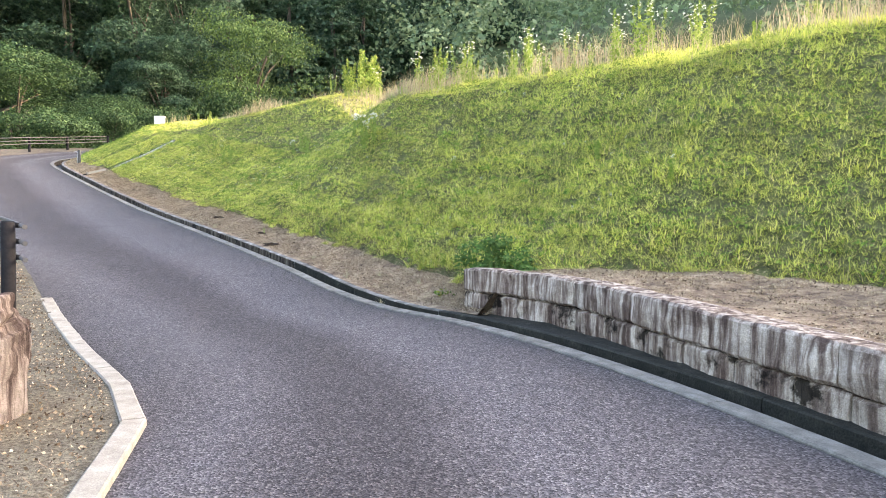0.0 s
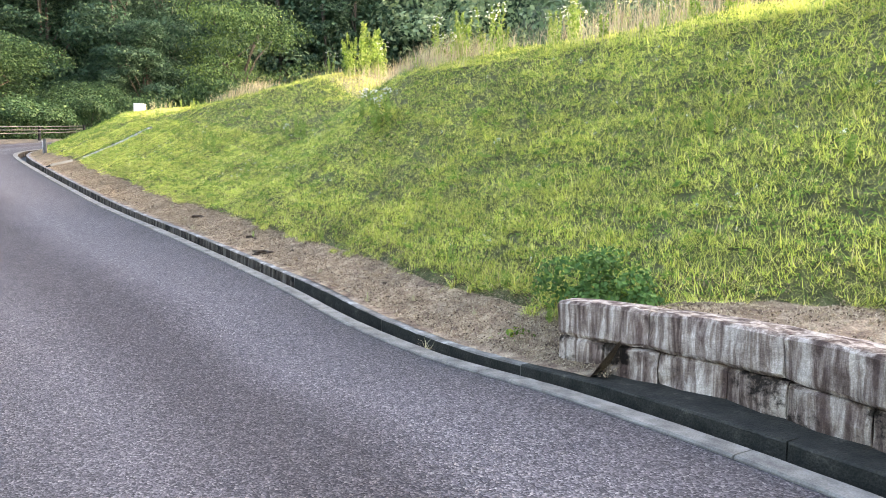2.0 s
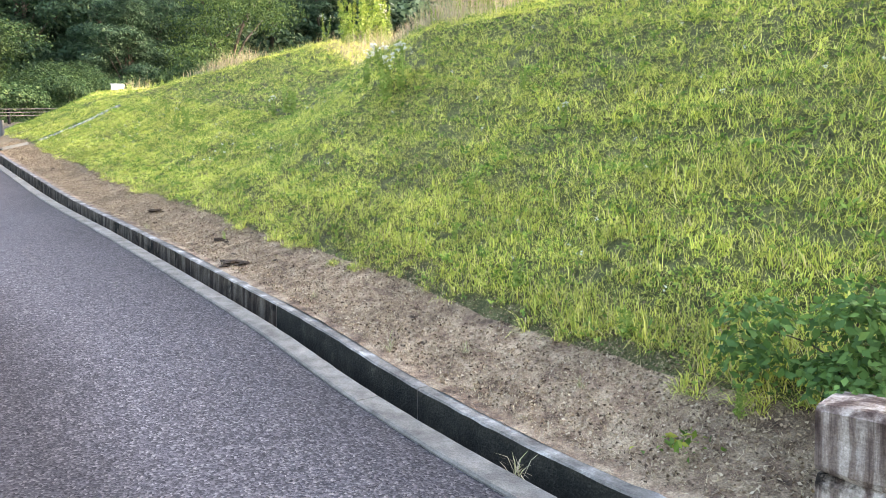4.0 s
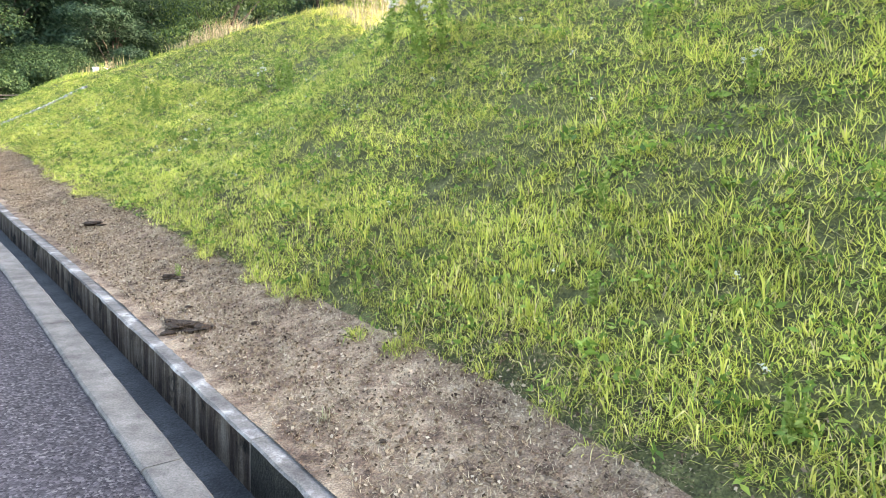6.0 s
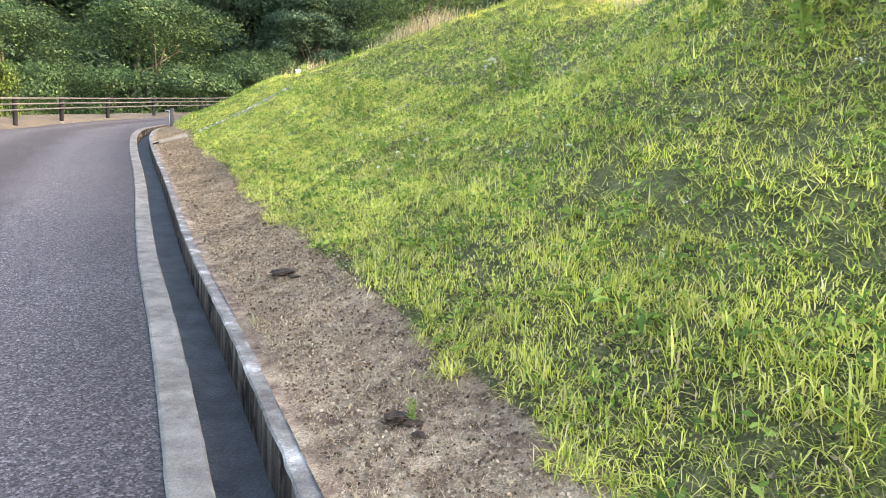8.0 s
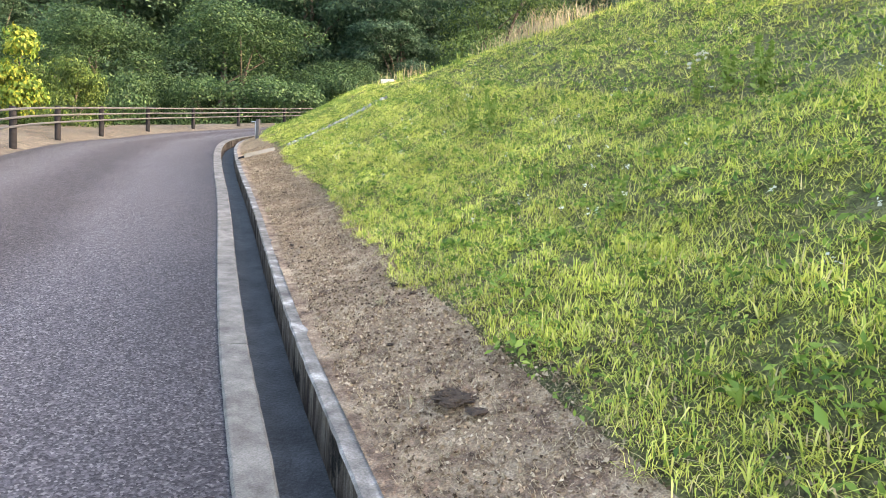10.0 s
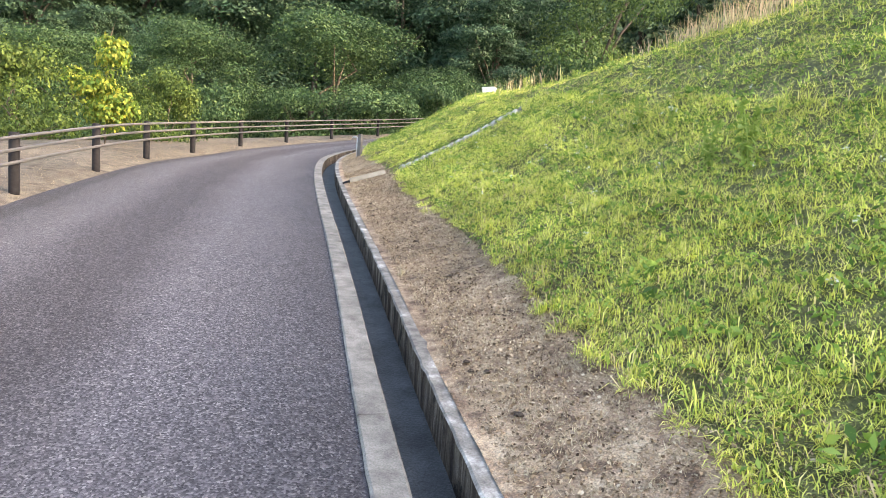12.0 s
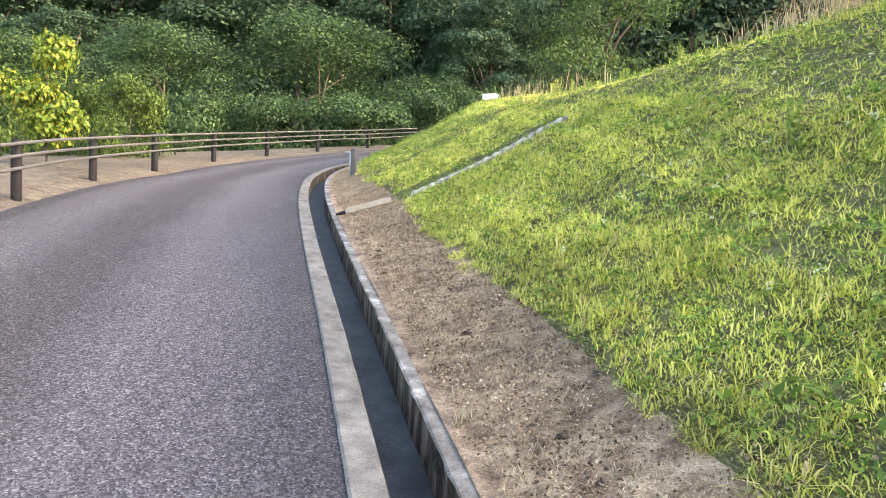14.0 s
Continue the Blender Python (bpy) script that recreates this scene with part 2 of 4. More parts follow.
# paler than the nearer trees: distance haze is mixed into this leaf colour
LEAF_FAR_HAZED = leaf_material("hazed_hillside_leaves", [(0.0, (0.12, 0.18, 0.10)), (0.6, (0.2, 0.28, 0.15)), (1.0, (0.3, 0.37, 0.2))], patch=0.15)
LEAF_MID = leaf_material("tree_leaves", [(0.0, (0.024, 0.058, 0.026)), (0.6, (0.052, 0.104, 0.04)), (1.0, (0.105, 0.165, 0.065))], patch=0.8)
LEAF_YELLOW = leaf_material("yellow_green_leaves", [(0.0, (0.05, 0.11, 0.02)), (0.5, (0.12, 0.19, 0.03)), (0.8, (0.23, 0.27, 0.04)), (1.0, (0.34, 0.33, 0.055))], patch=2.5)
LEAF_CHERRY = leaf_material("cherry_leaves", [(0.0, (0.05, 0.1, 0.03)), (0.6, (0.1, 0.165, 0.05)), (1.0, (0.17, 0.24, 0.08))], patch=0.8)
LEAF_LOW = leaf_material("low_weed_leaves", [(0.0, (0.07, 0.14, 0.03)), (0.5, (0.19, 0.3, 0.055)), (1.0, (0.38, 0.48, 0.11))], patch=3.0)
LITTER = leaf_material("soil_litter", [(0.0, (0.05, 0.032, 0.023)), (0.35, (0.21, 0.145, 0.098)), (0.75, (0.41, 0.31, 0.21)), (1.0, (0.56, 0.46, 0.34))], through_light=0.05, patch=2.0, patch_lo=0.55, rough=0.9)
LEAF_BUSH = leaf_material("feathery_bush_leaves", [(0.0, (0.03, 0.06, 0.015)), (0.6, (0.068, 0.115, 0.026)), (1.0, (0.14, 0.19, 0.045))], patch=1.5)
LEAF_WEED = leaf_material("weed_leaves", [(0.0, (0.16, 0.26, 0.05)), (0.6, (0.28, 0.39, 0.09)), (1.0, (0.44, 0.5, 0.17))], patch=1.2)
LEAF_SHRUB = leaf_material("shrub_leaves", [(0.0, (0.05, 0.11, 0.03)), (0.6, (0.1, 0.2, 0.05)), (1.0, (0.18, 0.3, 0.08))], patch=3.0)
STEM = leaf_material("green_stems", [(0.0, (0.3, 0.42, 0.1)), (1.0, (0.45, 0.54, 0.18))])
WHITE_PETAL = leaf_material("white_petals", [(0.0, (0.7, 0.7, 0.62)), (1.0, (0.85, 0.85, 0.8))])
WHITE_METAL = material("white_painted_metal", [(0.3, (0.7, 0.72, 0.73)), (0.7, (0.8, 0.81, 0.82))], scale=6, bump=0, rough=0.4)
STEEL = material("galvanised_steel", [(0.3, (0.3, 0.3, 0.3)), (0.7, (0.5, 0.5, 0.5))], scale=10, bump=0.1, rough=0.4, metal=0.8)

# ---- the line of the road: kerb edge K with stations, road height, left edge ----
KX = [(3.35, -8.69, -0.53), (3.4, -3.99, -0.05), (2.85, 0.2, 0.28), (2.36, 2.07, 0.4), (1.74, 3.78, 0.47), (1.0, 5.3, 0.52), (0.17, 6.63, 0.54), (-0.72, 7.8, 0.54),
      (-1.57, 8.91, 0.64), (-2.42, 10.0, 0.83), (-3.37, 11.11, 1.03), (-4.39, 12.31, 1.23), (-5.51, 13.6, 1.45), (-6.77, 15.0, 1.69), (-8.09, 16.53, 1.95), (-9.45, 18.13, 2.25),
      (-10.83, 19.72, 2.57), (-12.21, 21.27, 2.91), (-13.52, 22.77, 3.23), (-14.75, 24.23, 3.52), (-15.87, 25.66, 3.78), (-16.89, 27.07, 4.01), (-17.79, 28.5, 4.22), (-18.59, 29.95, 4.43),
      (-19.26, 31.46, 4.65), (-20.19, 34.64, 5.12), (-20.55, 38.05, 5.66), (-20.3, 41.68, 6.28), (-19.45, 45.51, 6.97)]
STEP = 0.2


def spline(pts, step):
    """Catmull-Rom through pts, resampled evenly in plan."""
    p = np.array(pts, float)
    p = np.vstack([2 * p[0] - p[1], p, 2 * p[-1] - p[-2]])
    fine = []
    for i in range(1, len(p) - 2):
        for u in np.linspace(0, 1, 24, endpoint=False):
            a, b, c, d = p[i - 1], p[i], p[i + 1], p[i + 2]
            fine.append(0.5 * (2 * b + (c - a) * u + (2 * a - 5 * b + 4 * c - d) * u ** 2 + (3 * b - a - 3 * c + d) * u ** 3))
    fine = np.array(fine + [p[-2]])
    run = np.concatenate([[0], np.cumsum(np.hypot(*np.diff(fine[:, :2], axis=0).T))])
    st = np.arange(0, run[-1], step)
    return np.stack([np.interp(st, run, fine[:, k]) for k in range(p.shape[1])], 1)


K = spline(KX, STEP)
NK = len(K)
TAN = np.gradient(K[:, :2], axis=0)
TAN /= np.hypot(*TAN.T)[:, None]
for _ in range(45):
    TAN[1:-1] = (TAN[:-2] + 2 * TAN[1:-1] + TAN[2:]) / 4
TAN /= np.hypot(*TAN.T)[:, None]
NRM = np.stack([TAN[:, 1], -TAN[:, 0]], 1)      # to the right of the walk
S0 = int(np.argmin(np.hypot(K[:, 0] - 2.9, K[:, 1] - 0.0)))      # station 0 is beside the start


def station(i):
    return (i - S0) * STEP


def index(s):
    return np.clip(np.asarray(s) / STEP + S0, 0, NK - 1.001)


def plan(s, d):
    """Plan place and road height at station s, d metres right of the kerb edge."""
    f = index(s)
    i = np.floor(f).astype(int)
    u = (f - i)
    mix = lambda a: a[i] * (1 - u) + a[i + 1] * u if a.ndim == 1 else a[i] * (1 - u)[..., None] + a[i + 1] * u[..., None]
    k, n = mix(K), mix(NRM)
    return k[..., 0] + n[..., 0] * d, k[..., 1] + n[..., 1] * d, k[..., 2]


def smooth(a, b, x):
    u = np.clip((np.asarray(x, float) - a) / (b - a), 0, 1)
    return u * u * (3 - 2 * u)


def wobble(x, y, scale, seed=0.0):
    return (np.sin(x * scale + seed) * np.cos(y * scale * 1.3 + seed * 2.1) + 0.5 * np.sin(x * scale * 2.7 + y * scale * 1.9 + seed) + 0.3 * np.cos(x * scale * 4.3 - y * scale * 5.1 + seed)) / 1.8


def grass_edge(s):
    """Distance from the kerb at which the grass of the bank begins."""
    return np.interp(s, [-4, 2, 4, 5.5, 6.8, 7.8, 9, 12, 16, 22, 29, 32, 35], [4.6, 4.0, 3.2, 2.4, 1.75, 1.35, 1.32, 1.38, 1.28, 1.38, 1.38, 1.14, 1.14])


def foot(s, road):
    """Height of the bank's foot."""
    terrace = np.interp(s, [-4, 0, 3, 5.5, 7.2], [0.78, 0.83, 0.94, 1.07, 1.1])
    return terrace * (1 - smooth(6.6, 8.2, s)) + (road + 0.28) * smooth(6.6, 8.2, s)


RISE_D = [0, 0.56, 1.0, 1.45, 1.9, 2.3, 3.1, 4.2, 4.8, 6.0, 8.0, 14]
RISE_H = [0, 0.43, 0.68, 1.0, 1.3, 1.63, 2.25, 3.15, 3.4, 3.6, 3.75, 4.0]

# how the slope's steepness and breadth change along the lane
BANK_S = [2, 6, 9, 12, 15, 18, 22, 26, 30, 34, 38, 44]
STEEP = [1.02, 1.03, 1.15, 1.16, 1.2, 0.82, 0.89, 0.88, 0.78, 0.7, 0.74, 0.68]
REACH = [0.98, 0.97, 0.96, 0.9, 0.79, 0.98, 1.2, 0.83, 0.63, 0.6, 0.66, 0.72]


WALL_S = np.arange(-6, 8.0, 0.25)
WALL_TOP = []


def bank_height(s, d, x, y, road):
    g = grass_edge(s)
    f = foot(s, road)
    u = d - g
    steep, reach = np.interp(s, BANK_S, STEEP), np.interp(s, BANK_S, REACH)
    z = f + np.interp(u / reach, RISE_D, RISE_H) * steep * reach
    kerb = road + kerb_lift(s)
    inner = np.clip((d - 0.57) / np.maximum(g - 0.57, 0.1), 0, 1)
    wt = np.interp(s, WALL_S, WALL_TOP) - 0.035
    flat = np.where(s < 7.3, wt + (f - wt) * np.clip((d - 0.95) / np.maximum(g - 0.95, 0.2), 0, 1), kerb + (f - kerb) * inner)
    z = np.where(d < g, flat, z)
    z = np.where((d < 0.66) & (s > 7.3), z + 0.006 + 0.012 * wobble(x, y, 7.0, 3.0), z)
    bumps = 0.05 * wobble(x, y, 1.9) + 0.03 * wobble(x, y, 5.0, 2.0)
    return z + bumps * smooth(0.75, 1.6, d)


def kerb_lift(s):
    return np.interp(s, [0, 9, 12], [0.0, 0.012, 0.02])


# ---- mesh helpers ----
def mesh_object(name, verts, faces, mat, parent=None, smooth_shade=False):
    me = bpy.data.meshes.new(name)
    me.from_pydata([tuple(v) for v in verts], [], [tuple(f) for f in faces])
    me.materials.append(mat)
    if smooth_shade:
        me.polygons.foreach_set("use_smooth", [True] * len(me.polygons))
    me.update()
    ob = new(name, me)
    if parent:
        ob.parent = parent
    return ob


def array_mesh(name, verts, tris, mat):
    """A mesh of triangles from arrays, for very many faces."""
    me = bpy.data.meshes.new(name)
    me.vertices.add(len(verts))
    me.vertices.foreach_set("co", np.ascontiguousarray(verts, np.float32).ravel())
    n = len(tris)
    me.loops.add(n * 3)
    me.loops.foreach_set("vertex_index", np.ascontiguousarray(tris, np.int32).ravel())
    me.polygons.add(n)
    me.polygons.foreach_set("loop_start", np.arange(0, n * 3, 3, dtype=np.int32))
    me.materials.append(mat)
    me.update(calc_edges=True)
    return me


def part(name, bm, mat, parent, label=""):
    me = bpy.data.meshes.new(name)
    bm.to_mesh(me)
    bm.free()
    me.materials.append(mat)
    ob = new(name, me)
    ob.parent = parent
    if label:
        tagged(ob, label)
    return ob


def grid_faces(rows, cols):
    return [(r * cols + c, r * cols + c + 1, (r + 1) * cols + c + 1, (r + 1) * cols + c) for r in range(rows - 1) for c in range(cols - 1)]


def box_bm(sx, sy, sz, bevel=0.0, at=(0, 0, 0)):
    bm = bmesh.new()
    bmesh.ops.create_cube(bm, size=1, matrix=Matrix.Translation(at) @ Matrix.Diagonal((sx, sy, sz, 1)))
    if bevel:
        bmesh.ops.bevel(bm, geom=bm.edges[:], offset=bevel, segments=2, affect="EDGES")
    return bm


def tube_bm(points, radii, sides=8, cap=True):
    """A bent tapered tube along points."""
    bm = bmesh.new()
    rings = []
    pts = [Vector(p) for p in points]
    for i, p in enumerate(pts):
        t = (pts[min(i + 1, len(pts) - 1)] - pts[max(i - 1, 0)]).normalized()
        a = t.orthogonal().normalized()
        b = t.cross(a)
        if i and rings:
            a0 = (rings[-1][0].co - pts[i - 1]).normalized()
            a = (a0 - t * a0.dot(t)).normalized()
            b = t.cross(a)
        rings.append([bm.verts.new(p + (a * math.cos(q) + b * math.sin(q)) * radii[i]) for q in [k * 2 * math.pi / sides for k in range(sides)]])
    for r0, r1 in zip(rings[:-1], rings[1:]):
        for k in range(sides):
            bm.faces.new((r0[k], r0[(k + 1) % sides], r1[(k + 1) % sides], r1[k]))
    if cap:
        bm.faces.new(rings[-1])
        bm.faces.new(rings[0][::-1])
    for f in bm.faces:
        f.smooth = len(f.verts) == 4
    return bm


# ---- the ground ----
WALL = spline([(0.28, 7.60, 1.05), (0.68, 7.12, 1.05), (1.10, 6.62, 1.04), (1.45, 5.95, 1.02), (1.80, 5.05, 0.97), (2.22, 3.98, 0.91), (2.62, 2.80, 0.87), (2.95, 1.5, 0.83), (3.2, -0.5, 0.78), (3.4, -4, 0.75)], 0.05)


def wall_offset(s, height=False):
    """Distance of the wall's face from the kerb edge at station s, or the height of its top there."""
    x, y, z = plan(s, 0.0)
    t, n = TAN[int(index(s))], NRM[int(index(s))]
    q = WALL[:, :2] - np.array([float(x), float(y)])
    j = int(np.argmin(np.abs(q @ t)))
    return float(WALL[j, 2]) if height else float((q @ n)[j])


WALL_TOP.extend(wall_offset(float(q), True) for q in WALL_S)


FENCE_LINE = spline([(-4.74, 7.1, 0.72), (-6.2, 8.55, 0.86), (-9.35, 10.98, 1.15), (-12.27, 14.5, 1.87), (-15.13, 17.9, 2.63), (-17.92, 21.67, 3.38), (-19.68, 24.09, 3.78), (-21.14, 26.69, 4.18), (-22.79, 30.13, 4.7), (-23.86, 33.63, 5.21), (-24.48, 37.31, 5.76), (-24.33, 40.8, 6.26), (-23.33, 45.36, 6.98)], 0.1)
EDGE = np.vstack([[(-1.30, -8.0, 0), (-1.35, 0.0, 0), (-1.45, 3.0, 0), (-1.65, 3.79, 0), (-2.02, 4.29, 0), (-2.75, 5.07, 0), (-3.42, 5.8, 0), (-4.1, 6.6, 0)], FENCE_LINE[12::8] + np.array([0.59, -0.50, 0])])


def _width(i):
    """Distance along the normal from the kerb to the left edge line."""
    best = 6.5
    o, n = K[i, :2], -NRM[i]
    for a, b in zip(EDGE[:-1, :2], EDGE[1:, :2]):
        e = b - a
        det = n[0] * -e[1] + e[0] * n[1]
        if abs(det) < 1e-9:
            continue
        q = a - o
        t = (q[0] * -e[1] + e[0] * q[1]) / det
        u = (n[0] * q[1] - n[1] * q[0]) / det
        if -0.01 <= u <= 1.01 and 1.0 < t < best:
            best = t
    return best


WIDTH = np.array([_width(i) for i in range(NK)])
st_of = np.array([station(i) for i in range(NK)])
FIRM = int(np.argmin(np.abs(st_of - 8.0)))
WIDTH = np.where(st_of < 8.0, np.interp(st_of, [0, 2.5, 4.5, 8.0], [7.0, 5.5, 3.7, WIDTH[FIRM]]), WIDTH)
WIDTH = np.convolve(np.pad(WIDTH, 7, mode="edge"), np.ones(15) / 15, mode="valid")


def left_width(s):
    """Width of the asphalt at station s."""
    return np.interp(s, np.arange(NK) * STEP - S0 * STEP, WIDTH)


def left_lift(s):
    """How much the left edge lies above the kerb side."""
    return np.interp(s, [-4, 6, 9, 12, 17, 21, 26, 30, 33, 36, 39, 42, 46, 52], [-0.24, -0.24, -0.18, -0.24, -0.4, -0.33, -0.29, -0.25, -0.22, -0.18, -0.06, 0.01, 0.08, 0.1])


st_all = np.array([station(i) for i in range(NK)])
CROSS = np.linspace(0, 1, 21)
verts = []
for i in range(NK):
    w = left_width(st_all[i])
    for c in CROSS:
        x, y, z = plan(st_all[i], -w * c if c else 0.05)
        verts.append((x, y, z + 0.05 * math.sin(math.pi * c) * 0.6 + float(left_lift(st_all[i])) * c))
road = tagged(mesh_object("road", verts, grid_faces(NK, len(CROSS)), ASPHALT, smooth_shade=True), "worn grey asphalt lane climbing and curving uphill", "road", kind="structure")
att = road.data.attributes.new("across", "FLOAT", "POINT")
att.data.foreach_set("value", np.tile(CROSS, NK).astype(np.float32))

# the bank with its soil strip: one surface, grass part and soil part
rng = np.random.default_rng(5)
for name, lo, hi, n, mat, label in (("soil_strip", None, "g", 9, DIRT, "dry brown soil strip along the gutter"), ("bank", "g", None, 46, EARTH, "steep grassy bank rising beside the lane")):
    verts = []
    for i in range(NK):
        s = st_all[i]
        x0, y0, road_z = plan(s, 0.0)
        g = float(grass_edge(s))
        a = 0.515 if s > 7.3 else wall_offset(s) + 0.1
        ds = np.linspace(a, g, n) if lo is None else g + np.concatenate([np.linspace(0, 4.9, 34), np.linspace(5.3, 13, n - 34)])
        x, y, r = plan(np.full(n, s), ds)
        z = bank_height(np.full(n, s), ds, x, y, r)
        verts += list(zip(x, y, z))
    tagged(mesh_object(name, verts, grid_faces(NK, n), mat, smooth_shade=True), label, "ground", kind="structure")

# left verge
verts = []
verge_i = [i for i in range(NK) if st_all[i] > 5.4]
LEFT_D = [0, 0.2, 0.45, 0.7, 1.1, 1.8, 3, 5, 8, 12]
for i in verge_i:
    s = st_all[i]
    w = float(left_width(s))
    for q in LEFT_D:
        q = q * float(np.interp(s, [8, 14], [0.3, 1.2]))
        x, y, z = plan(s, -w - q)
        lift = float(np.interp(q, [0, 0.78, 2.4], [0.0, 0.11, 0.18])) * float(smooth(8, 16, s))
        z = z + float(left_lift(s)) + lift + 0.015 * min(q * 4, 1) + 0.04 * wobble(x, y, 1.5) * min(q, 1) - 0.03 * max(q - 2, 0)
        verts.append((x, y, z))
tagged(mesh_object("left_verge", verts, grid_faces(len(verge_i), len(LEFT_D)), VERGE, smooth_shade=True), "dry tan verge of soil and cut grass", "ground", kind="structure")

def road_height(x, y):
    j = int(np.argmin((K[:, 0] - x) ** 2 + (K[:, 1] - y) ** 2))
    c = min(math.hypot(x - K[j, 0], y - K[j, 1]) / WIDTH[j], 1.0)
    return float(K[j, 2]) + 0.03 * math.sin(math.pi * c) + float(left_lift(station(j))) * c


# the wide ground to the horizon, rising into hills
def near_road(x, y):
    dx, dy = x[:, None] - K[None, ::5, 0], y[:, None] - K[None, ::5, 1]
    j = np.argmin(dx * dx + dy * dy, axis=1)
    n, k = NRM[::5][j], K[::5][j]
    d = (x - k[:, 0]) * n[:, 0] + (y - k[:, 1]) * n[:, 1]
    return np.hypot(x - k[:, 0], y - k[:, 1]) * np.sign(d + 1e-9), k[:, 2]


def land(x, y):
    d, r = near_road(x, y)
    z = r - 1.6 + smooth(11, 22, d) * 4.0 + smooth(5, 12, -d - 3) * 0.9
    rr = np.hypot(x + 10, y - 25)
    hill = np.clip(rr - 32, 0, None)
    ang = np.arctan2(x + 10, y - 25)
    lift = 0.04 + 0.96 * smooth(1.3, 0.95, ang) * smooth(-2.4, -1.9, ang)
    return z + hill * 0.42 * smooth(0, 50, hill) * lift * smooth(300, 200, rr) + 60 * smooth(60, 260, hill) * lift


ax = np.concatenate([np.linspace(-1500, -130, 12), np.linspace(-120, 120, 121), np.linspace(130, 1500, 12)])
gx, gy = np.meshgrid(ax, ax + 20)
gz = np.concatenate([land(a, b) for a, b in zip(gx, gy)])
tagged(mesh_object("ground", np.stack([gx.ravel(), gy.ravel(), gz], 1), grid_faces(len(ax), len(ax)), FOREST_FLOOR, smooth_shade=True), "forest floor and hillside around the lane", "ground", kind="structure")

# ---- gutter: kerb stones, channel, back kerb ----
gutter = tagged(new("gutter"), "long concrete roadside gutter with dark wet channel", "gutter", kind="structure")


def sweep(name, s0, s1, profile, mat, parent, step=0.25, side=None, side_mat=None, chip=0.0):
    """A closed profile of (d, z above the road) drawn along the kerb line."""
    n = max(2, int(round((s1 - s0) / step)) + 1)
    ss = np.linspace(s0, s1, n)
    m = len(profile(s0))
    v = []
    for s in ss:
        for d, h in profile(s):
            x, y, z = plan(s, d + (chip * (noise.noise((s * 9, d * 20, h * 9))) if h > -0.2 else 0))
            v.append((x, y, z + h))
    f = [(r * m + c, (r + 1) * m + c, (r + 1) * m + (c + 1) % m, r * m + (c + 1) % m) for r in range(n - 1) for c in range(m)]
    f += [tuple(range(m)), tuple(range((n - 1) * m, n * m))[::-1]]
    ob = mesh_object(name, v, f, mat, parent)
    if side_mat:
        ob.data.materials.append(side_mat)
        for i in range((n - 1) * m):
            if i % m in side:
                ob.data.polygons[i].material_index = 1
    return ob


front = lambda s: [(0.0, -0.3), (0.0, 0.008), (0.012, 0.018), (0.15, 0.018), (0.162, 0.008), (0.167, -0.3)]
rear = lambda s: [(0.43, -0.33), (0.436, kerb_lift(s) - 0.012), (0.446, kerb_lift(s)), (0.556, kerb_lift(s)), (0.568, kerb_lift(s) - 0.015), (0.575, -0.33)]
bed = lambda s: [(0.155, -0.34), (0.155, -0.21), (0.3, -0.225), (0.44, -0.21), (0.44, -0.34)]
s = -6.0
while s < 48:
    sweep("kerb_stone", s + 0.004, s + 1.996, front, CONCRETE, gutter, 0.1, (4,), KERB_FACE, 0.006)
    sweep("back_kerb", s + 0.004, s + 1.996, rear, CHIPPED if s > 7.5 else NEAR_BLACK, gutter, 0.1, (0,), KERB_FACE if s > 11 else NEAR_BLACK, 0.012)
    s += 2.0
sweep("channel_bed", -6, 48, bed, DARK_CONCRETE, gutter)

v = []
ls = np.arange(-6, 7.7, 0.2)
for s in ls:
    for u in (0.0, 0.3, 0.6, 1.0):
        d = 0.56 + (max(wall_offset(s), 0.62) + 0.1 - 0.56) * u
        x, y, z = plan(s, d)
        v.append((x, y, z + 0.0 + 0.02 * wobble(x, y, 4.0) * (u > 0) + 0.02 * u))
tagged(mesh_object("wall_foot", v, grid_faces(len(ls), 4), NEAR_BLACK, smooth_shade=True), "dark dirt ledge below the stone wall", "ground", kind="structure")

# ---- retaining wall of granite blocks ----
wall = tagged(new("retaining_wall"), "low retaining wall of stained granite blocks", "wall", kind="structure")


def wall_at(q):
    f = min(max(q / 0.05, 0), len(WALL) - 1.001)
    i = int(f)
    p = WALL[i] * (1 - f + i) + WALL[i + 1] * (f - i)
    t = WALL[min(i + 4, len(WALL) - 1)] - WALL[max(i - 4, 0)]
    t = Vector((t[0], t[1], 0)).normalized()
    return p, t, Vector((-t.y, t.x, 0))      # place, along, into the bank


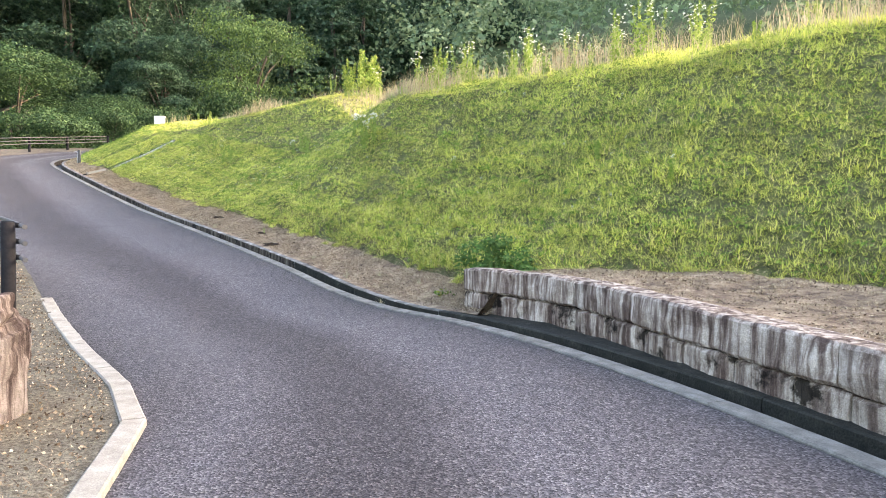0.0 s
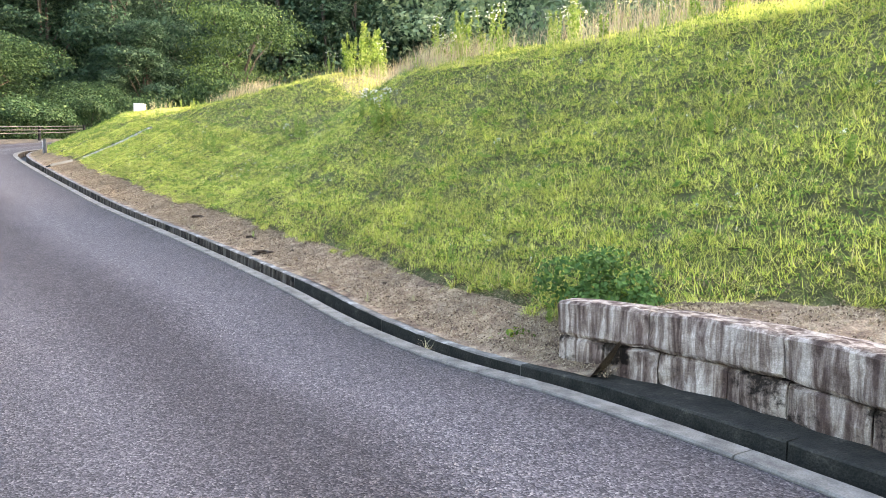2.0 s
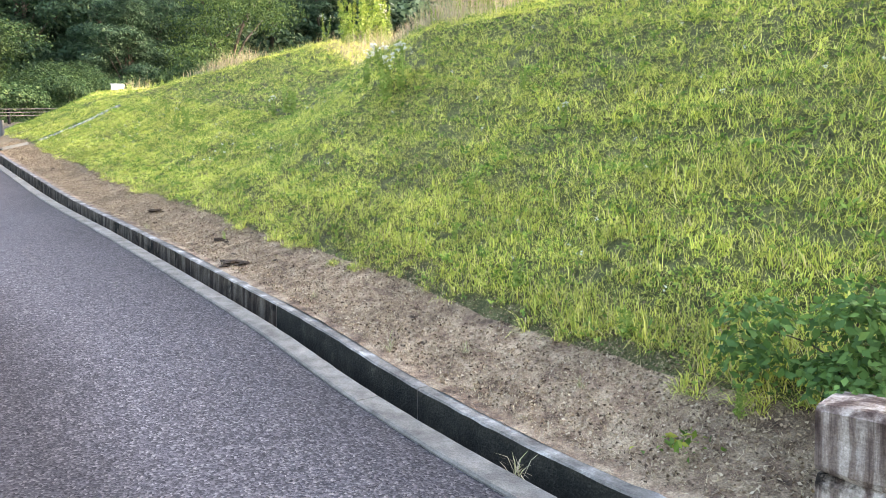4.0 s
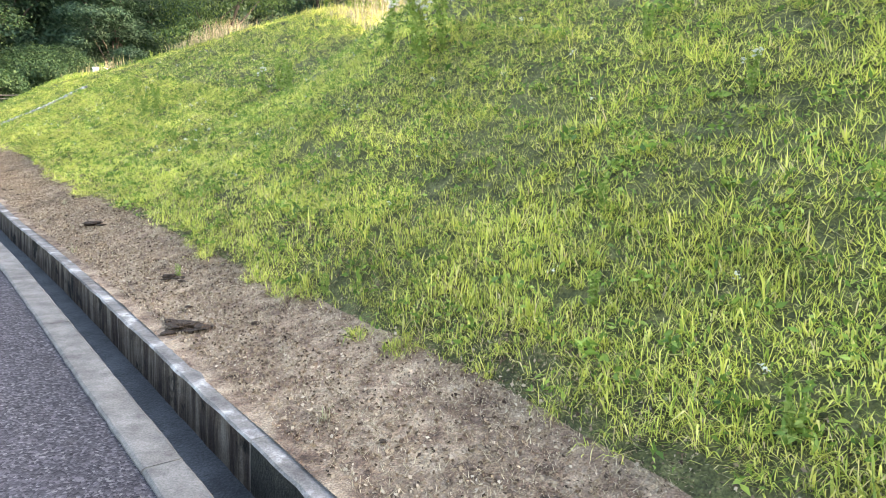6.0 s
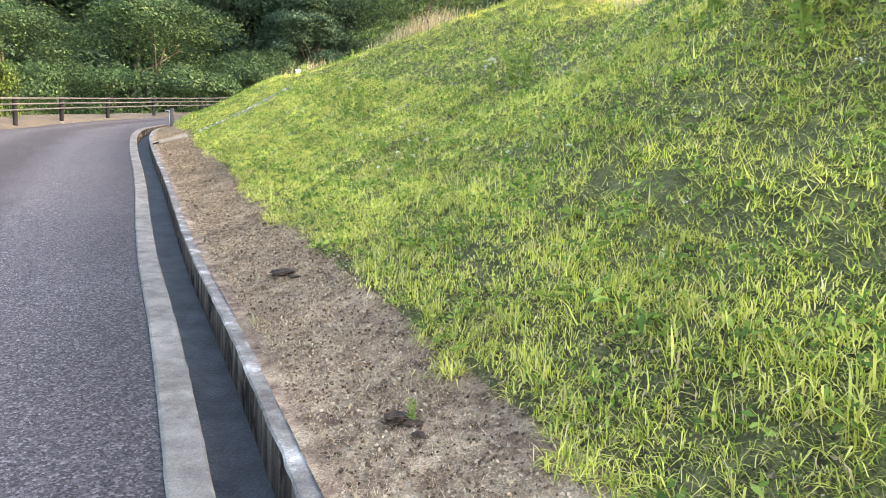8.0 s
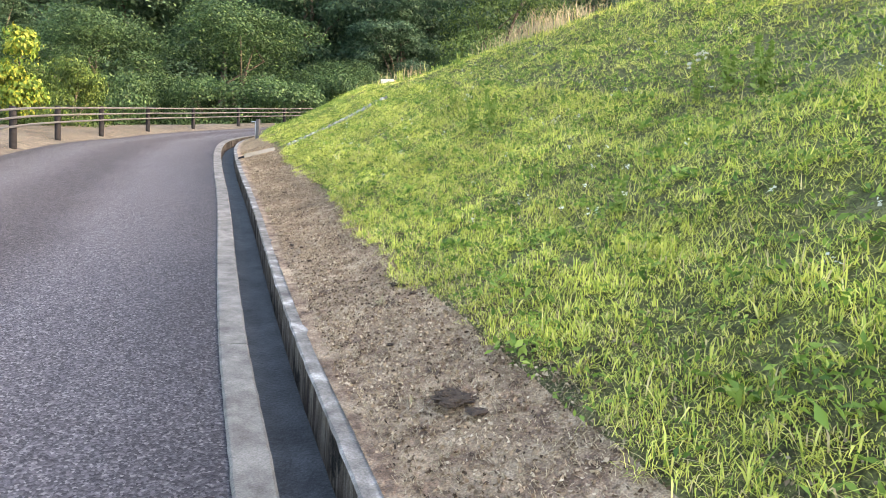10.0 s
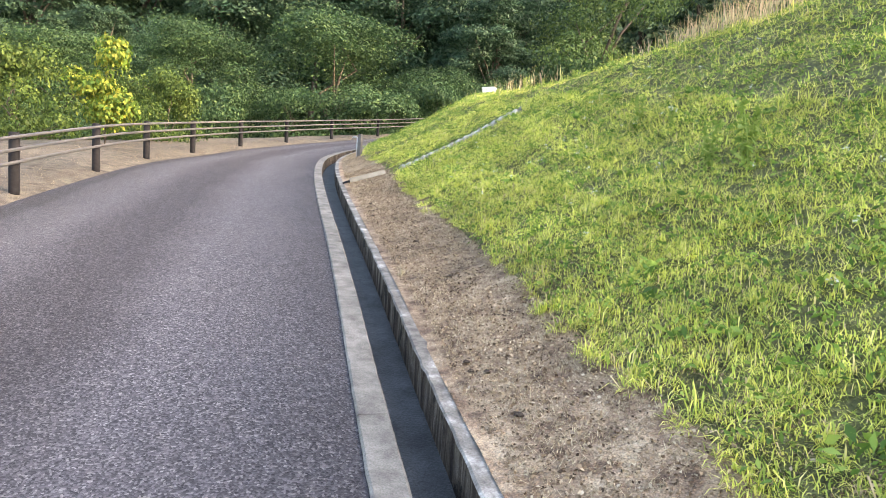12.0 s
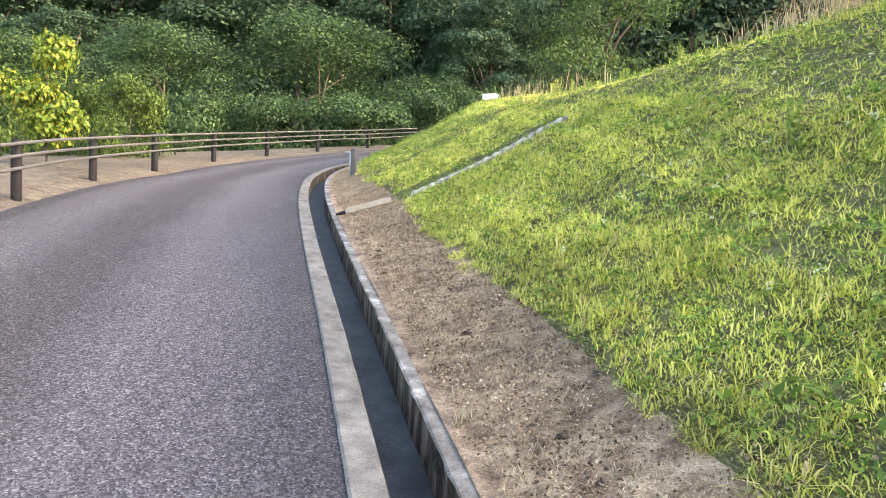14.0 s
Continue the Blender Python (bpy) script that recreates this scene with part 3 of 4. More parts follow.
def stone_block(q0, q1, z_lo, z_hi, thick, seed, proud):
    rnd = random.Random(seed)
    n = max(2, int((q1 - q0) / 0.12))
    v, m = [], 8
    for k in range(n + 1):
        q = q0 + (q1 - q0) * k / n
        p, t, inn = wall_at(q)
        end = 0.02 if k in (0, n) else 0.0
        top = p[2] - z_hi - end * 0.5
        bot = p[2] - z_lo + end * 0.5
        for off, z in ((proud + 0.02 + end, bot), (proud + rnd.uniform(-0.012, 0.012) + end, bot + 0.025), (proud + rnd.uniform(-0.015, 0.012) + end, (bot + top) / 2), (proud + rnd.uniform(-0.01, 0.012) + end, top - 0.025), (proud + 0.025 + end, top + rnd.uniform(-0.008, 0.004)), (thick * 0.6, top + rnd.uniform(-0.006, 0.012)), (thick, top - 0.01), (thick, bot)):
            v.append((p[0] + inn.x * off, p[1] + inn.y * off, z))
    f = [(r * m + c, (r + 1) * m + c, (r + 1) * m + (c + 1) % m, r * m + (c + 1) % m) for r in range(n) for c in range(m)]
    f += [tuple(range(m)), tuple(range(n * m, (n + 1) * m))[::-1]]
    return mesh_object("stone_block", v, f, UPPER_STONE if z_hi == 0.0 else LOWER_STONE, wall)


rnd = random.Random(3)
q, k = 0.0, 0
while q < 11.5:
    L = rnd.uniform(0.7, 1.1)
    stone_block(q + 0.004, q + L - 0.004, 0.27, 0.0, 0.32, k, 0.0)
    q += L
    k += 1
for lo, hi, first in ((0.53, 0.275, 0.42), (0.80, 0.535, 0.3)):
    q = 0.0
    L = first
    while q < 11.5:
        stone_block(q + 0.006, q + L - 0.006, lo, hi, 0.3, k, 0.015)
        q += L
        k += 1
        L = rnd.uniform(0.35, 0.55)

# ---- fence ----
fence = tagged(new("fence"), "dark post fence with three pale horizontal rails", "fence")


def along_line(line, q):
    f = min(max(q / 0.1, 0), len(line) - 1.001)
    i = int(f)
    p = line[i] * (1 - f + i) + line[i + 1] * (f - i)
    t = line[min(i + 3, len(line) - 1)] - line[max(i - 3, 0)]
    return Vector(p), Vector((t[1], -t[0], 0)).normalized()


P1 = 0.1 * int(np.argmin(np.hypot(FENCE_LINE[:, 0] + 17.92, FENCE_LINE[:, 1] - 21.67)))
posts = [P1 - 3.0 * k for k in range(6, 0, -1) if P1 - 3.0 * k > 0.3] + [P1, P1 + 3.0, P1 + 5.95, P1 + 9.7, P1 + 13.3, P1 + 17.0, P1 + 20.5, P1 + 24.0]
posts = [0.05] + [q for q in posts if q > 1.5]
for q in posts:
    p, n = along_line(FENCE_LINE, q)
    post = part("post", tube_bm([(0, 0, -0.3), (0, 0, 0.02), (0, 0, 0.80), (0, 0, 0.825)], [0.072, 0.072, 0.072, 0.06], 16), FENCE, fence)
    post.location = p
    for h in (0.42, 0.6, 0.78):
        part("bracket", tube_bm([n * 0.06 + Vector((0, 0, h)), n * 0.12 + Vector((0, 0, h))], [0.03, 0.03], 8), FENCE, post)
for h in (0.42, 0.6, 0.78):
    line = []
    for q in np.arange(-0.2, posts[-1], 0.35):
        p, n = along_line(FENCE_LINE, max(q, 0))
        if q < 0:
            p = p - Vector((-0.68, 0.73, 0.1)) * -q * 1.0
        line.append(p + n * 0.12 + Vector((0, 0, h)))
    part("rail", tube_bm(line, [0.026] * len(line), 8), RAIL, fence, "pale grey round rail")

# ---- planting bed with kerb stones and a boulder at the start ----
CORNERS = np.array([[-6.72, 10.29], [-4.71, 7.8], [-2.14, 4.62], [-1.63, 3.81], [-1.3, 2.65], [-1.75, 1.6], [-2.8, 0.4], [-4.4, -1.0]])
corner_run = np.concatenate([[0], np.cumsum(np.hypot(*np.diff(CORNERS, axis=0).T))])
bed_line = np.stack([np.interp(np.arange(0, corner_run[-1], 0.02), corner_run, CORNERS[:, k]) for k in (0, 1)] + [np.zeros(len(np.arange(0, corner_run[-1], 0.02)))], 1)
bed_line[:, 2] = [road_height(p[0], p[1]) for p in bed_line]
bed_border = tagged(new("bed_kerb"), "pale concrete kerb stones edging a gravel bed", "kerb", kind="structure")


def bed_stone(i0, i1):
    n = 5
    v = []
    for k in range(n + 1):
        i = int(i0 + (i1 - i0) * k / n)
        p = bed_line[i]
        t = bed_line[min(i + 2, len(bed_line) - 1)] - bed_line[max(i - 2, 0)]
        t /= np.hypot(t[0], t[1])
        inn = np.array([-t[1], t[0]])
        for off, z in ((0, -0.15), (0, 0.035), (0.012, 0.045), (0.128, 0.045), (0.14, 0.035), (0.14, -0.15)):
            v.append((p[0] - inn[0] * off, p[1] - inn[1] * off, p[2] + z))
    f = [(r * 6 + c, (r + 1) * 6 + c, (r + 1) * 6 + (c + 1) % 6, r * 6 + (c + 1) % 6) for r in range(n) for c in range(6)]
    mesh_object("kerb_stone", v, f + [tuple(range(6)), tuple(range(n * 6, n * 6 + 6))[::-1]], PALE_CONCRETE, bed_border)


for a, b, count in ((corner_run[1] + 0.1, corner_run[2], 7), (corner_run[2], corner_run[3], 2), (corner_run[3], corner_run[4], 1), (corner_run[4], corner_run[5], 2), (corner_run[5], corner_run[6], 3), (corner_run[6], corner_run[7], 3)):
    for k in range(count):
        bed_stone((a + (b - a) * k / count) / 0.02 + 0.3, min((a + (b - a) * (k + 1) / count) / 0.02 - 0.3, len(bed_line) - 1))
v = []
for i in range(0, len(bed_line), 8):
    p = bed_line[i]
    for u in (0.1, 0.5, 1.0, 2.0, 4.0, 8.0):
        x, y = p[0] - u, p[1] - 0.35 * u
        v.append((x, y, p[2] + 0.03 + 0.02 * wobble(x, y, 4.0) + 0.02 * u))
tagged(mesh_object("gravel_bed", v, grid_faces(len(range(0, len(bed_line), 8)), 6), GRAVEL, smooth_shade=True), "sandy gravel bed with moss and twigs", "ground", kind="structure")
bm = bmesh.new()
bmesh.ops.create_icosphere(bm, subdivisions=6, radius=1)
for q in bm.verts:
    c = q.co.copy()
    q.co = Vector([math.copysign(abs(e) ** 0.5, e) * h for e, h in zip(c, (0.52, 0.46, 0.6))])
    crack = abs(noise.noise(Vector((c.x * 2.2, c.y * 2.2, c.z * 0.9))))
    q.co += c * (0.10 * noise.noise(c * 1.7) + 0.04 * noise.noise(c * 5) + 0.015 * noise.noise(c * 14)) - c * 0.05 * max(0, 1 - crack * 9)
for f in bm.faces:
    f.smooth = True
me = bpy.data.meshes.new("boulder")
bm.to_mesh(me)
bm.free()
me.materials.append(BOULDER_STONE)
boulder = tagged(new("boulder", me), "large pale weathered granite boulder on the gravel bed", "stone")
boulder.matrix_world = pose(-2.84, 3.62, 0.50, 0, 0, 20)

# ---- grass and leaves from arrays ----
def blades(x, y, z, length, width, lean, rng, droop=0.5, axis=None, simple=False):
    """Bent tapering blades: five points and three triangles each, or one bent sliver each."""
    n = len(x)
    ang = rng.uniform(0, 2 * np.pi, n)
    lx, ly = np.cos(ang), np.sin(ang)
    side = np.stack([-ly, lx, np.zeros(n)], 1) * (width / 2)[:, None]
    base = np.stack([x, y, z], 1)
    ln = np.clip(lean, 0, 1.4)
    up = np.stack([lx * np.sin(ln), ly * np.sin(ln), np.cos(ln)], 1)
    l2 = np.clip(ln + droop * rng.uniform(0.3, 1.4, n), 0, 2.3)
    up2 = np.stack([lx * np.sin(l2), ly * np.sin(l2), np.cos(l2)], 1)
    if axis is not None:
        up, up2 = up + axis, up2 + axis
    mid = base + up * (length * 0.55)[:, None]
    tip = mid + up2 * (length * 0.45)[:, None]
    if simple:
        v = np.stack([base - side, base + side, tip], 1).reshape(-1, 3)
        return v, np.arange(n * 3).reshape(-1, 3)
    v = np.stack([base - side * 0.8, base + side * 0.8, mid - side, mid + side, tip], 1).reshape(-1, 3)
    o = (np.arange(n) * 5)[:, None]
    t = np.concatenate([o + np.array([[0, 1, 2]]), o + np.array([[1, 3, 2]]), o + np.array([[2, 3, 4]])], 1).reshape(-1, 3)
    return v, t


def leaves(c, size, rng, flat=0.5, outward=None, ratio=0.5):
    """Folded pointed leaves: four points and two triangles each, about the centres c."""
    n = len(c)
    a = rng.normal(size=(n, 3))
    nrm = rng.normal(size=(n, 3)) * (1 - flat) + np.array([0, 0, 1.0]) * flat
    if outward is not None:
        nrm = nrm * 0.6 + outward * 0.7
    nrm /= np.linalg.norm(nrm, axis=1)[:, None]
    a -= nrm * np.sum(a * nrm, 1)[:, None]
    a /= np.linalg.norm(a, axis=1)[:, None]
    b = np.cross(nrm, a)
    s = np.asarray(size)[:, None] if np.ndim(size) else size
    fold = nrm * s * 0.12
    v = np.stack([c - a * s * 0.5, c + b * s * ratio * 0.5 + fold, c + a * s * 0.5, c - b * s * ratio * 0.5 + fold], 1).reshape(-1, 3)
    o = (np.arange(n) * 4)[:, None]
    t = np.concatenate([o + np.array([[0, 1, 2]]), o + np.array([[0, 2, 3]])], 1).reshape(-1, 3)
    return v, t


def stuff(name, v, t, mat, label, category):
    return tagged(new(name, array_mesh(name, v, t, mat)), label, category, kind="stuff")


CHUTE = Vector((-13.38, 23.33)), Vector((-10.59, 24.78))      # foot and head of the drain chute in plan


def beside_chute(x, y):
    """Distance to the left of the chute's line, and how far along it."""
    a, b = CHUTE
    t = (b - a).normalized()
    return (x - a.x) * -t.y + (y - a.y) * t.x, (x - a.x) * t.x + (y - a.y) * t.y


# grass of the bank
rng = np.random.default_rng(11)


def on_bank(n, lo, hi, smin=-3.0, smax=44.0):
    s = rng.uniform(smin, smax, n)
    u = rng.uniform(lo, hi, n)
    d = grass_edge(s) + u
    x, y, r = plan(s, d)
    return s, u, x, y, bank_height(s, d, x, y, r)


def tufts(count, lo, hi, smin, smax, per, simple):
    """Tufts of arching blades between lo and hi metres above the grass edge, with bare gaps between them."""
    s, u, x, y, z = on_bank(count, lo, hi, smin, smax)
    bare = wobble(x, y, 2.3, 4.0) + 0.6 * wobble(x, y, 7.0, 1.0) + 0.5 * wobble(x, y, 15.0, 5.0)
    keep = (bare > -0.82 - 0.25 * smooth(1.5, 3, u) + rng.normal(0, 0.25, len(x))) & (u > 0.16 * wobble(x, y, 3.0, 7.0) + 0.12 * wobble(x, y, 9.0, 3.0))
    left, along = beside_chute(x, y)
    keep &= ~((left > -0.12) & (left < 0.6) & (along > 0) & (along < (CHUTE[1] - CHUTE[0]).length + 0.05))
    s, u, x, y, z = (np.repeat(a[keep], per) for a in (s, u, x, y, z))
    kinds = np.repeat(rng.random(len(x) // per), per)
    size = np.repeat(rng.uniform(0.45, 1.25, len(x) // per) ** 1.2, per) * np.where(kinds > 0.93, 1.6, 1.0)
    clump = 0.5 + 0.5 * wobble(x, y, 3.1, 9.0)
    spread = np.where(kinds < 0.4, 0.03, 0.014)
    x, y = x + rng.normal(0, 1, len(x)) * spread, y + rng.normal(0, 1, len(x)) * spread
    length = rng.uniform(0.032, 0.092, len(x)) * size * (0.6 + 0.8 * clump) * np.interp(u, [0, 0.4, 3.2, 4.4, 6], [1.15, 1.0, 1.0, 1.4, 1.9])
    length *= np.interp(s, [5, 7.5, 11, 13], [1.2, 1.5, 1.25, 1.0])
    wide = rng.uniform(0.0026, 0.0062, len(x)) * np.interp(kinds, [0.0, 0.85, 0.9, 1.0], [0.8, 1.0, 1.4, 1.7]) * np.interp(s, [0, 20, 40], [1, 1, 2.2]) * np.interp(u, [2.2, 3.4], [1, 1.4]) * (1.5 if simple else 1.0)
    lean = np.abs(rng.normal(0.75, 0.5, len(x))) + np.where(kinds < 0.4, 0.35, 0.0)
    return blades(x, y, z - 0.008, length, wide, lean, rng, droop=0.95, simple=simple)


def joined(pieces):
    vs, ts, off = [], [], 0
    for v, t in pieces:
        vs.append(v)
        ts.append(t + off)
        off += len(v)
    return np.vstack(vs), np.vstack(ts)


v, t = joined([tufts(42000, -0.14, 0.9, 8.0, 31.0, 8, False), tufts(72000, 0.9, 2.6, 8.0, 31.0, 7, True), tufts(36000, -0.1, 2.6, -1.0, 8.0, 8, True), tufts(16000, -0.1, 2.6, 31.0, 44.0, 8, True), tufts(60000, 2.6, 5.9, -1.0, 16.0, 7, True), tufts(50000, 2.6, 6.4, 16.0, 44.0, 7, True)])
stuff("bank_grass", v, t, GRASS, "dense bright green grass covering the bank", "grass")

# low broad-leaved weeds between the grass
def rosettes(count, lo, hi, smin, smax, spread, leaf):
    s, u, x, y, z = on_bank(count, lo, hi, smin, smax)
    cnt = rng.integers(6, 20, len(x))
    c = np.repeat(np.stack([x, y, z], 1), cnt, axis=0)
    c = c + rng.normal(0, 1, c.shape) * np.array([spread, spread, spread * 0.3]) + np.array([0, 0, 0.02 + 0.4 * spread])
    return leaves(c, rng.uniform(0.6, 1.4, len(c)) * leaf, rng, flat=0.5, ratio=0.42)


v, t = joined([rosettes(9000, 0.0, 5.0, -1, 40, 0.06, 0.042), rosettes(170, 0.0, 2.6, 8, 28, 0.06, 0.07)])
stuff("bank_weeds", v, t, LEAF_LOW, "low broad-leaved weeds among the grass", "weeds")

# small white blossoms scattered over the bank
s, u, x, y, z = on_bank(170, 0.3, 3.6, 7.0, 27.0)
c = np.repeat(np.stack([x, y, z + 0.12], 1), 7, axis=0) + rng.normal(0, 0.012, (170 * 7, 3))
v, t = leaves(c, rng.uniform(0.012, 0.024, len(c)), rng, flat=0.7, ratio=0.9)
stuff("bank_blossoms", v, t, WHITE_PETAL, "scattered small white blossoms among the grass", "flowers")

# cut dry grass on the soil strip and the verges
parts_v, parts_t, off = [], [], 0
for n, fn in ((230000, "soil"), (34000, "left")):
    s = rng.uniform(-3 if fn == "soil" else 9, 42, n)
    if fn == "soil":
        g = grass_edge(s)
        lo = np.where(s < 7.3, 0.95, 0.58)
        d = lo + (g + 0.2 - lo) * rng.random(n)
        x, y, r = plan(s, d)
        z = bank_height(s, d, x, y, r)
    else:
        q = rng.uniform(0.05, 2.5, n)
        x, y, r = plan(s, -left_width(s) - q)
        z = r + left_lift(s) + np.interp(q, [0, 0.78, 2.4], [0.0, 0.11, 0.18]) * smooth(8, 16, s) + 0.015
    v, t = blades(x, y, z, rng.uniform(0.012, 0.055, n), rng.uniform(0.002, 0.005, n), rng.uniform(0.6, 1.6, n), rng, droop=0.3, simple=True)
    parts_v.append(v)
    parts_t.append(t + off)
    off += len(v)
stuff("dry_cut_grass", np.vstack(parts_v), np.vstack(parts_t), DRY, "dry cut grass lying on the soil", "grass")

# crumbs and litter on the soil
n = 90000
s = np.concatenate([rng.uniform(7, 30, n - 18000), rng.uniform(-1, 8, 18000)])
g = grass_edge(s)
lo = np.where(s < 7.3, 0.95, 0.56)
d = lo + (g + 0.35 - lo) * rng.random(n)
x, y, r = plan(s, d)
c = np.stack([x, y, bank_height(s, d, x, y, r) + rng.uniform(0, 0.008, n)], 1)
v, t = leaves(c, rng.uniform(0.008, 0.028, n), rng, flat=0.35, ratio=0.7)
stuff("soil_litter", v, t, LITTER, "crumbs of soil and dead leaves on the strip", "litter")

# tall dry grass along the crest
s = rng.uniform(-3, 44, 34000)
u = (4.3 + np.abs(rng.normal(0, 1.6, len(s)))) * np.interp(s, BANK_S, REACH)
d = grass_edge(s) + u
x, y, r = plan(s, d)
z = bank_height(s, d, x, y, r)
tuft = wobble(x, y, 0.8, 5.0)
keep = (tuft > rng.uniform(-0.3, 0.5, len(s))) & (rng.random(len(s)) < np.interp(s, [26, 29], [1.0, 0.04]))
s, u, x, y, z, tuft = (a[keep] for a in (s, u, x, y, z, tuft))
v, t = blades(x, y, z, rng.uniform(0.3, 0.8, len(x)) * (1 + 0.5 * tuft) * np.interp(u / np.interp(s, BANK_S, REACH), [4.3, 5.4], [0.45, 1.0]), rng.uniform(0.004, 0.009, len(x)), np.abs(rng.normal(0.1, 0.25, len(x))), rng, droop=0.7)
stuff("crest_dry_grass", v, t, SEED_GRASS, "tall dry seeding grass along the crest", "grass")


# ---- trees ----
def crown_points(rng, n, blobs, flat):
    """Leaf centres on the outer shells of blobs (centre, radii)."""
    c = np.array([b[0] for b in blobs], float)
    r = np.array([b[1] for b in blobs], float)
    w = (r[:, 0] * r[:, 1]) ** 0.9
    k = rng.choice(len(blobs), n, p=w / w.sum())
    dirs = rng.normal(size=(n, 3))
    dirs[:, 2] = np.where(rng.random(n) < 0.75, np.abs(dirs[:, 2]), dirs[:, 2])
    dirs /= np.linalg.norm(dirs, axis=1)[:, None]
    rad = np.clip(rng.normal(0.88, 0.16, n), 0.2, 1.25)
    return c[k] + dirs * r[k] * rad[:, None], dirs


def make_tree(name, height, width, trunk_h, n_leaves, leaf, mat, seed, shape="round", label="", category="tree", blob=0.22, flat=0.35, radius=None):
    rng = np.random.default_rng(seed)
    rnd = random.Random(seed)
    tree = tagged(new(name), label, category)
    rad = radius or height * 0.02
    top = height * 0.8
    stem = [(0, 0, -0.6)] + [(rnd.uniform(-1, 1) * width * 0.025 * k, rnd.uniform(-1, 1) * width * 0.025 * k, top * k / 5) for k in range(1, 6)]
    part("trunk", tube_bm(stem, [rad * 1.25] + [rad * (1 - 0.17 * k) for k in range(1, 6)], 9), BARK, tree)
    blobs = []
    count = 46 if height > 3 else 24
    for k in range(count):
        h = rnd.random()
        if shape == "cone":
            zz = trunk_h + (height - trunk_h) * h
            reach = width * 0.5 * (1 - h) ** 0.8 + 0.1 * width
        elif shape == "layer":
            zz = trunk_h + (height - trunk_h) * (0.15 + 0.85 * h)
            reach = width * 0.5 * math.sqrt(max(1 - (h * 1.15 - 0.35) ** 2 * 1.4, 0.06))
        elif shape == "bush":
            zz = height * (0.1 + 0.8 * h)
            reach = width * 0.5 * math.sqrt(max(1 - h * h * 0.9, 0.05))
        else:
            zz = trunk_h + (height - trunk_h) * h
            reach = width * 0.5 * math.sqrt(max(1 - (h * 1.7 - 0.75) ** 2, 0.08))
        a = rnd.uniform(0, 2 * math.pi)
        q = math.sqrt(rnd.random()) * reach
        rr = width * blob * rnd.uniform(0.55, 1.1) * (0.7 if shape == "cone" else 1)
        sq = {"layer": 0.28, "cone": 0.6}.get(shape, 0.7)
        blobs.append(((q * math.cos(a), q * math.sin(a), min(zz, height - rr * sq)), (rr, rr, rr * sq)))
    for k in range(9 if shape != "bush" else 6):
        c, r = blobs[k * 3 % len(blobs)]
        z0 = max(min(c[2] * 0.55, top * 0.8), 0.15)
        mid = (c[0] * 0.45, c[1] * 0.45, (z0 + c[2]) / 2 + 0.04 * height * rnd.random())
        part("limb", tube_bm([(0, 0, z0), mid, c], [rad * 0.5, rad * 0.32, rad * 0.1], 6), BARK, tree)
    c, out = crown_points(rng, n_leaves, blobs, flat)
    v, t = leaves(c, rng.uniform(0.6, 1.3, n_leaves) * leaf, rng, flat=flat, outward=out, ratio=0.6)
    crown = new("crown", array_mesh("crown", v, t, mat))
    crown.parent = tree
    return tree


CAM_F, CAM_R, CAM_P = Vector((-0.452, 0.892, 0)), Vector((0.892, 0.452, 0)), Vector((-8.04, 15.94, 0))


def spot(across, ahead):
    """A place in plan, by metres ahead and across from the end of the walk."""
    p = CAM_P + (CAM_F * ahead + CAM_R * across) * 1.2
    return p.x, p.y


def stand(tree, across, ahead, top, height, turn=0, wide=1.0, first=False, sink=0.0, base=None):
    """Puts a tree of built height so that its top reaches the height top above the datum."""
    x, y = spot(across, ahead)
    g = float(land(np.array([x]), np.array([y]))[0]) if base is None else base
    top = 1.2 * top - 0.8
    k = (top - g) / height
    m = Matrix.LocRotScale((x, y, g - sink), Euler((0, 0, radians(turn))), (k * wide, k * wide, k))
    if first:
        tree.matrix_basis = m
        return tree
    return copy_thing(tree, m @ Matrix.Diagonal((1 / tree.scale[0], 1 / tree.scale[1], 1 / tree.scale[2], 1)))


dark_a = make_tree("forest_tree", 16, 9, 0.5, 26000, 0.25, LEAF_DARK, 1, radius=0.2, label="tall dark green broadleaf tree at the forest edge")
dark_b = make_tree("forest_tree", 16, 8, 0.4, 26000, 0.25, LEAF_DARK, 2, radius=0.2, label="tall dark green broadleaf tree at the forest edge", blob=0.18)
cedar = make_tree("cedar_tree", 20, 6, 1.0, 16000, 0.33, LEAF_DARK, 3, "cone", radius=0.2, label="tall dark cedar behind the bank", blob=0.24, flat=0.1)
mid_a = make_tree("round_tree", 7, 8.5, 0.3, 30000, 0.13, LEAF_MID, 4, "bush", label="spreading green tree behind the roadside fence", blob=0.17)
cherry = make_tree("cherry_tree", 9, 10, 2.0, 13000, 0.17, LEAF_CHERRY, 5, "layer", label="open layered cherry tree with bare limbs showing", blob=0.2, radius=0.22)
bush = make_tree("bush", 2.2, 2.6, 0.1, 7000, 0.085, LEAF_BUSH, 6, "bush", label="light green feathery bush behind the fence", category="bush", blob=0.2, radius=0.04)
under = make_tree("undergrowth_bush", 2.6, 4.2, 0.1, 9000, 0.12, LEAF_MID, 7, "bush", label="dark tangled undergrowth at the forest edge", category="bush", blob=0.2, flat=0.1, radius=0.05)
yellow = make_tree("young_tree", 2.7, 1.5, 0.8, 5200, 0.12, LEAF_YELLOW, 8, label="young tree with yellow green leaves behind the fence", blob=0.31, radius=0.035)

stand(mid_a, -5.8, 30, 12.2, 7, 0, 1.2, True)
stand(mid_a, -11.6, 27, 10.8, 7, 130, 1.1)
stand(mid_a, -0.8, 33, 10.4, 7, 60, 1.1)
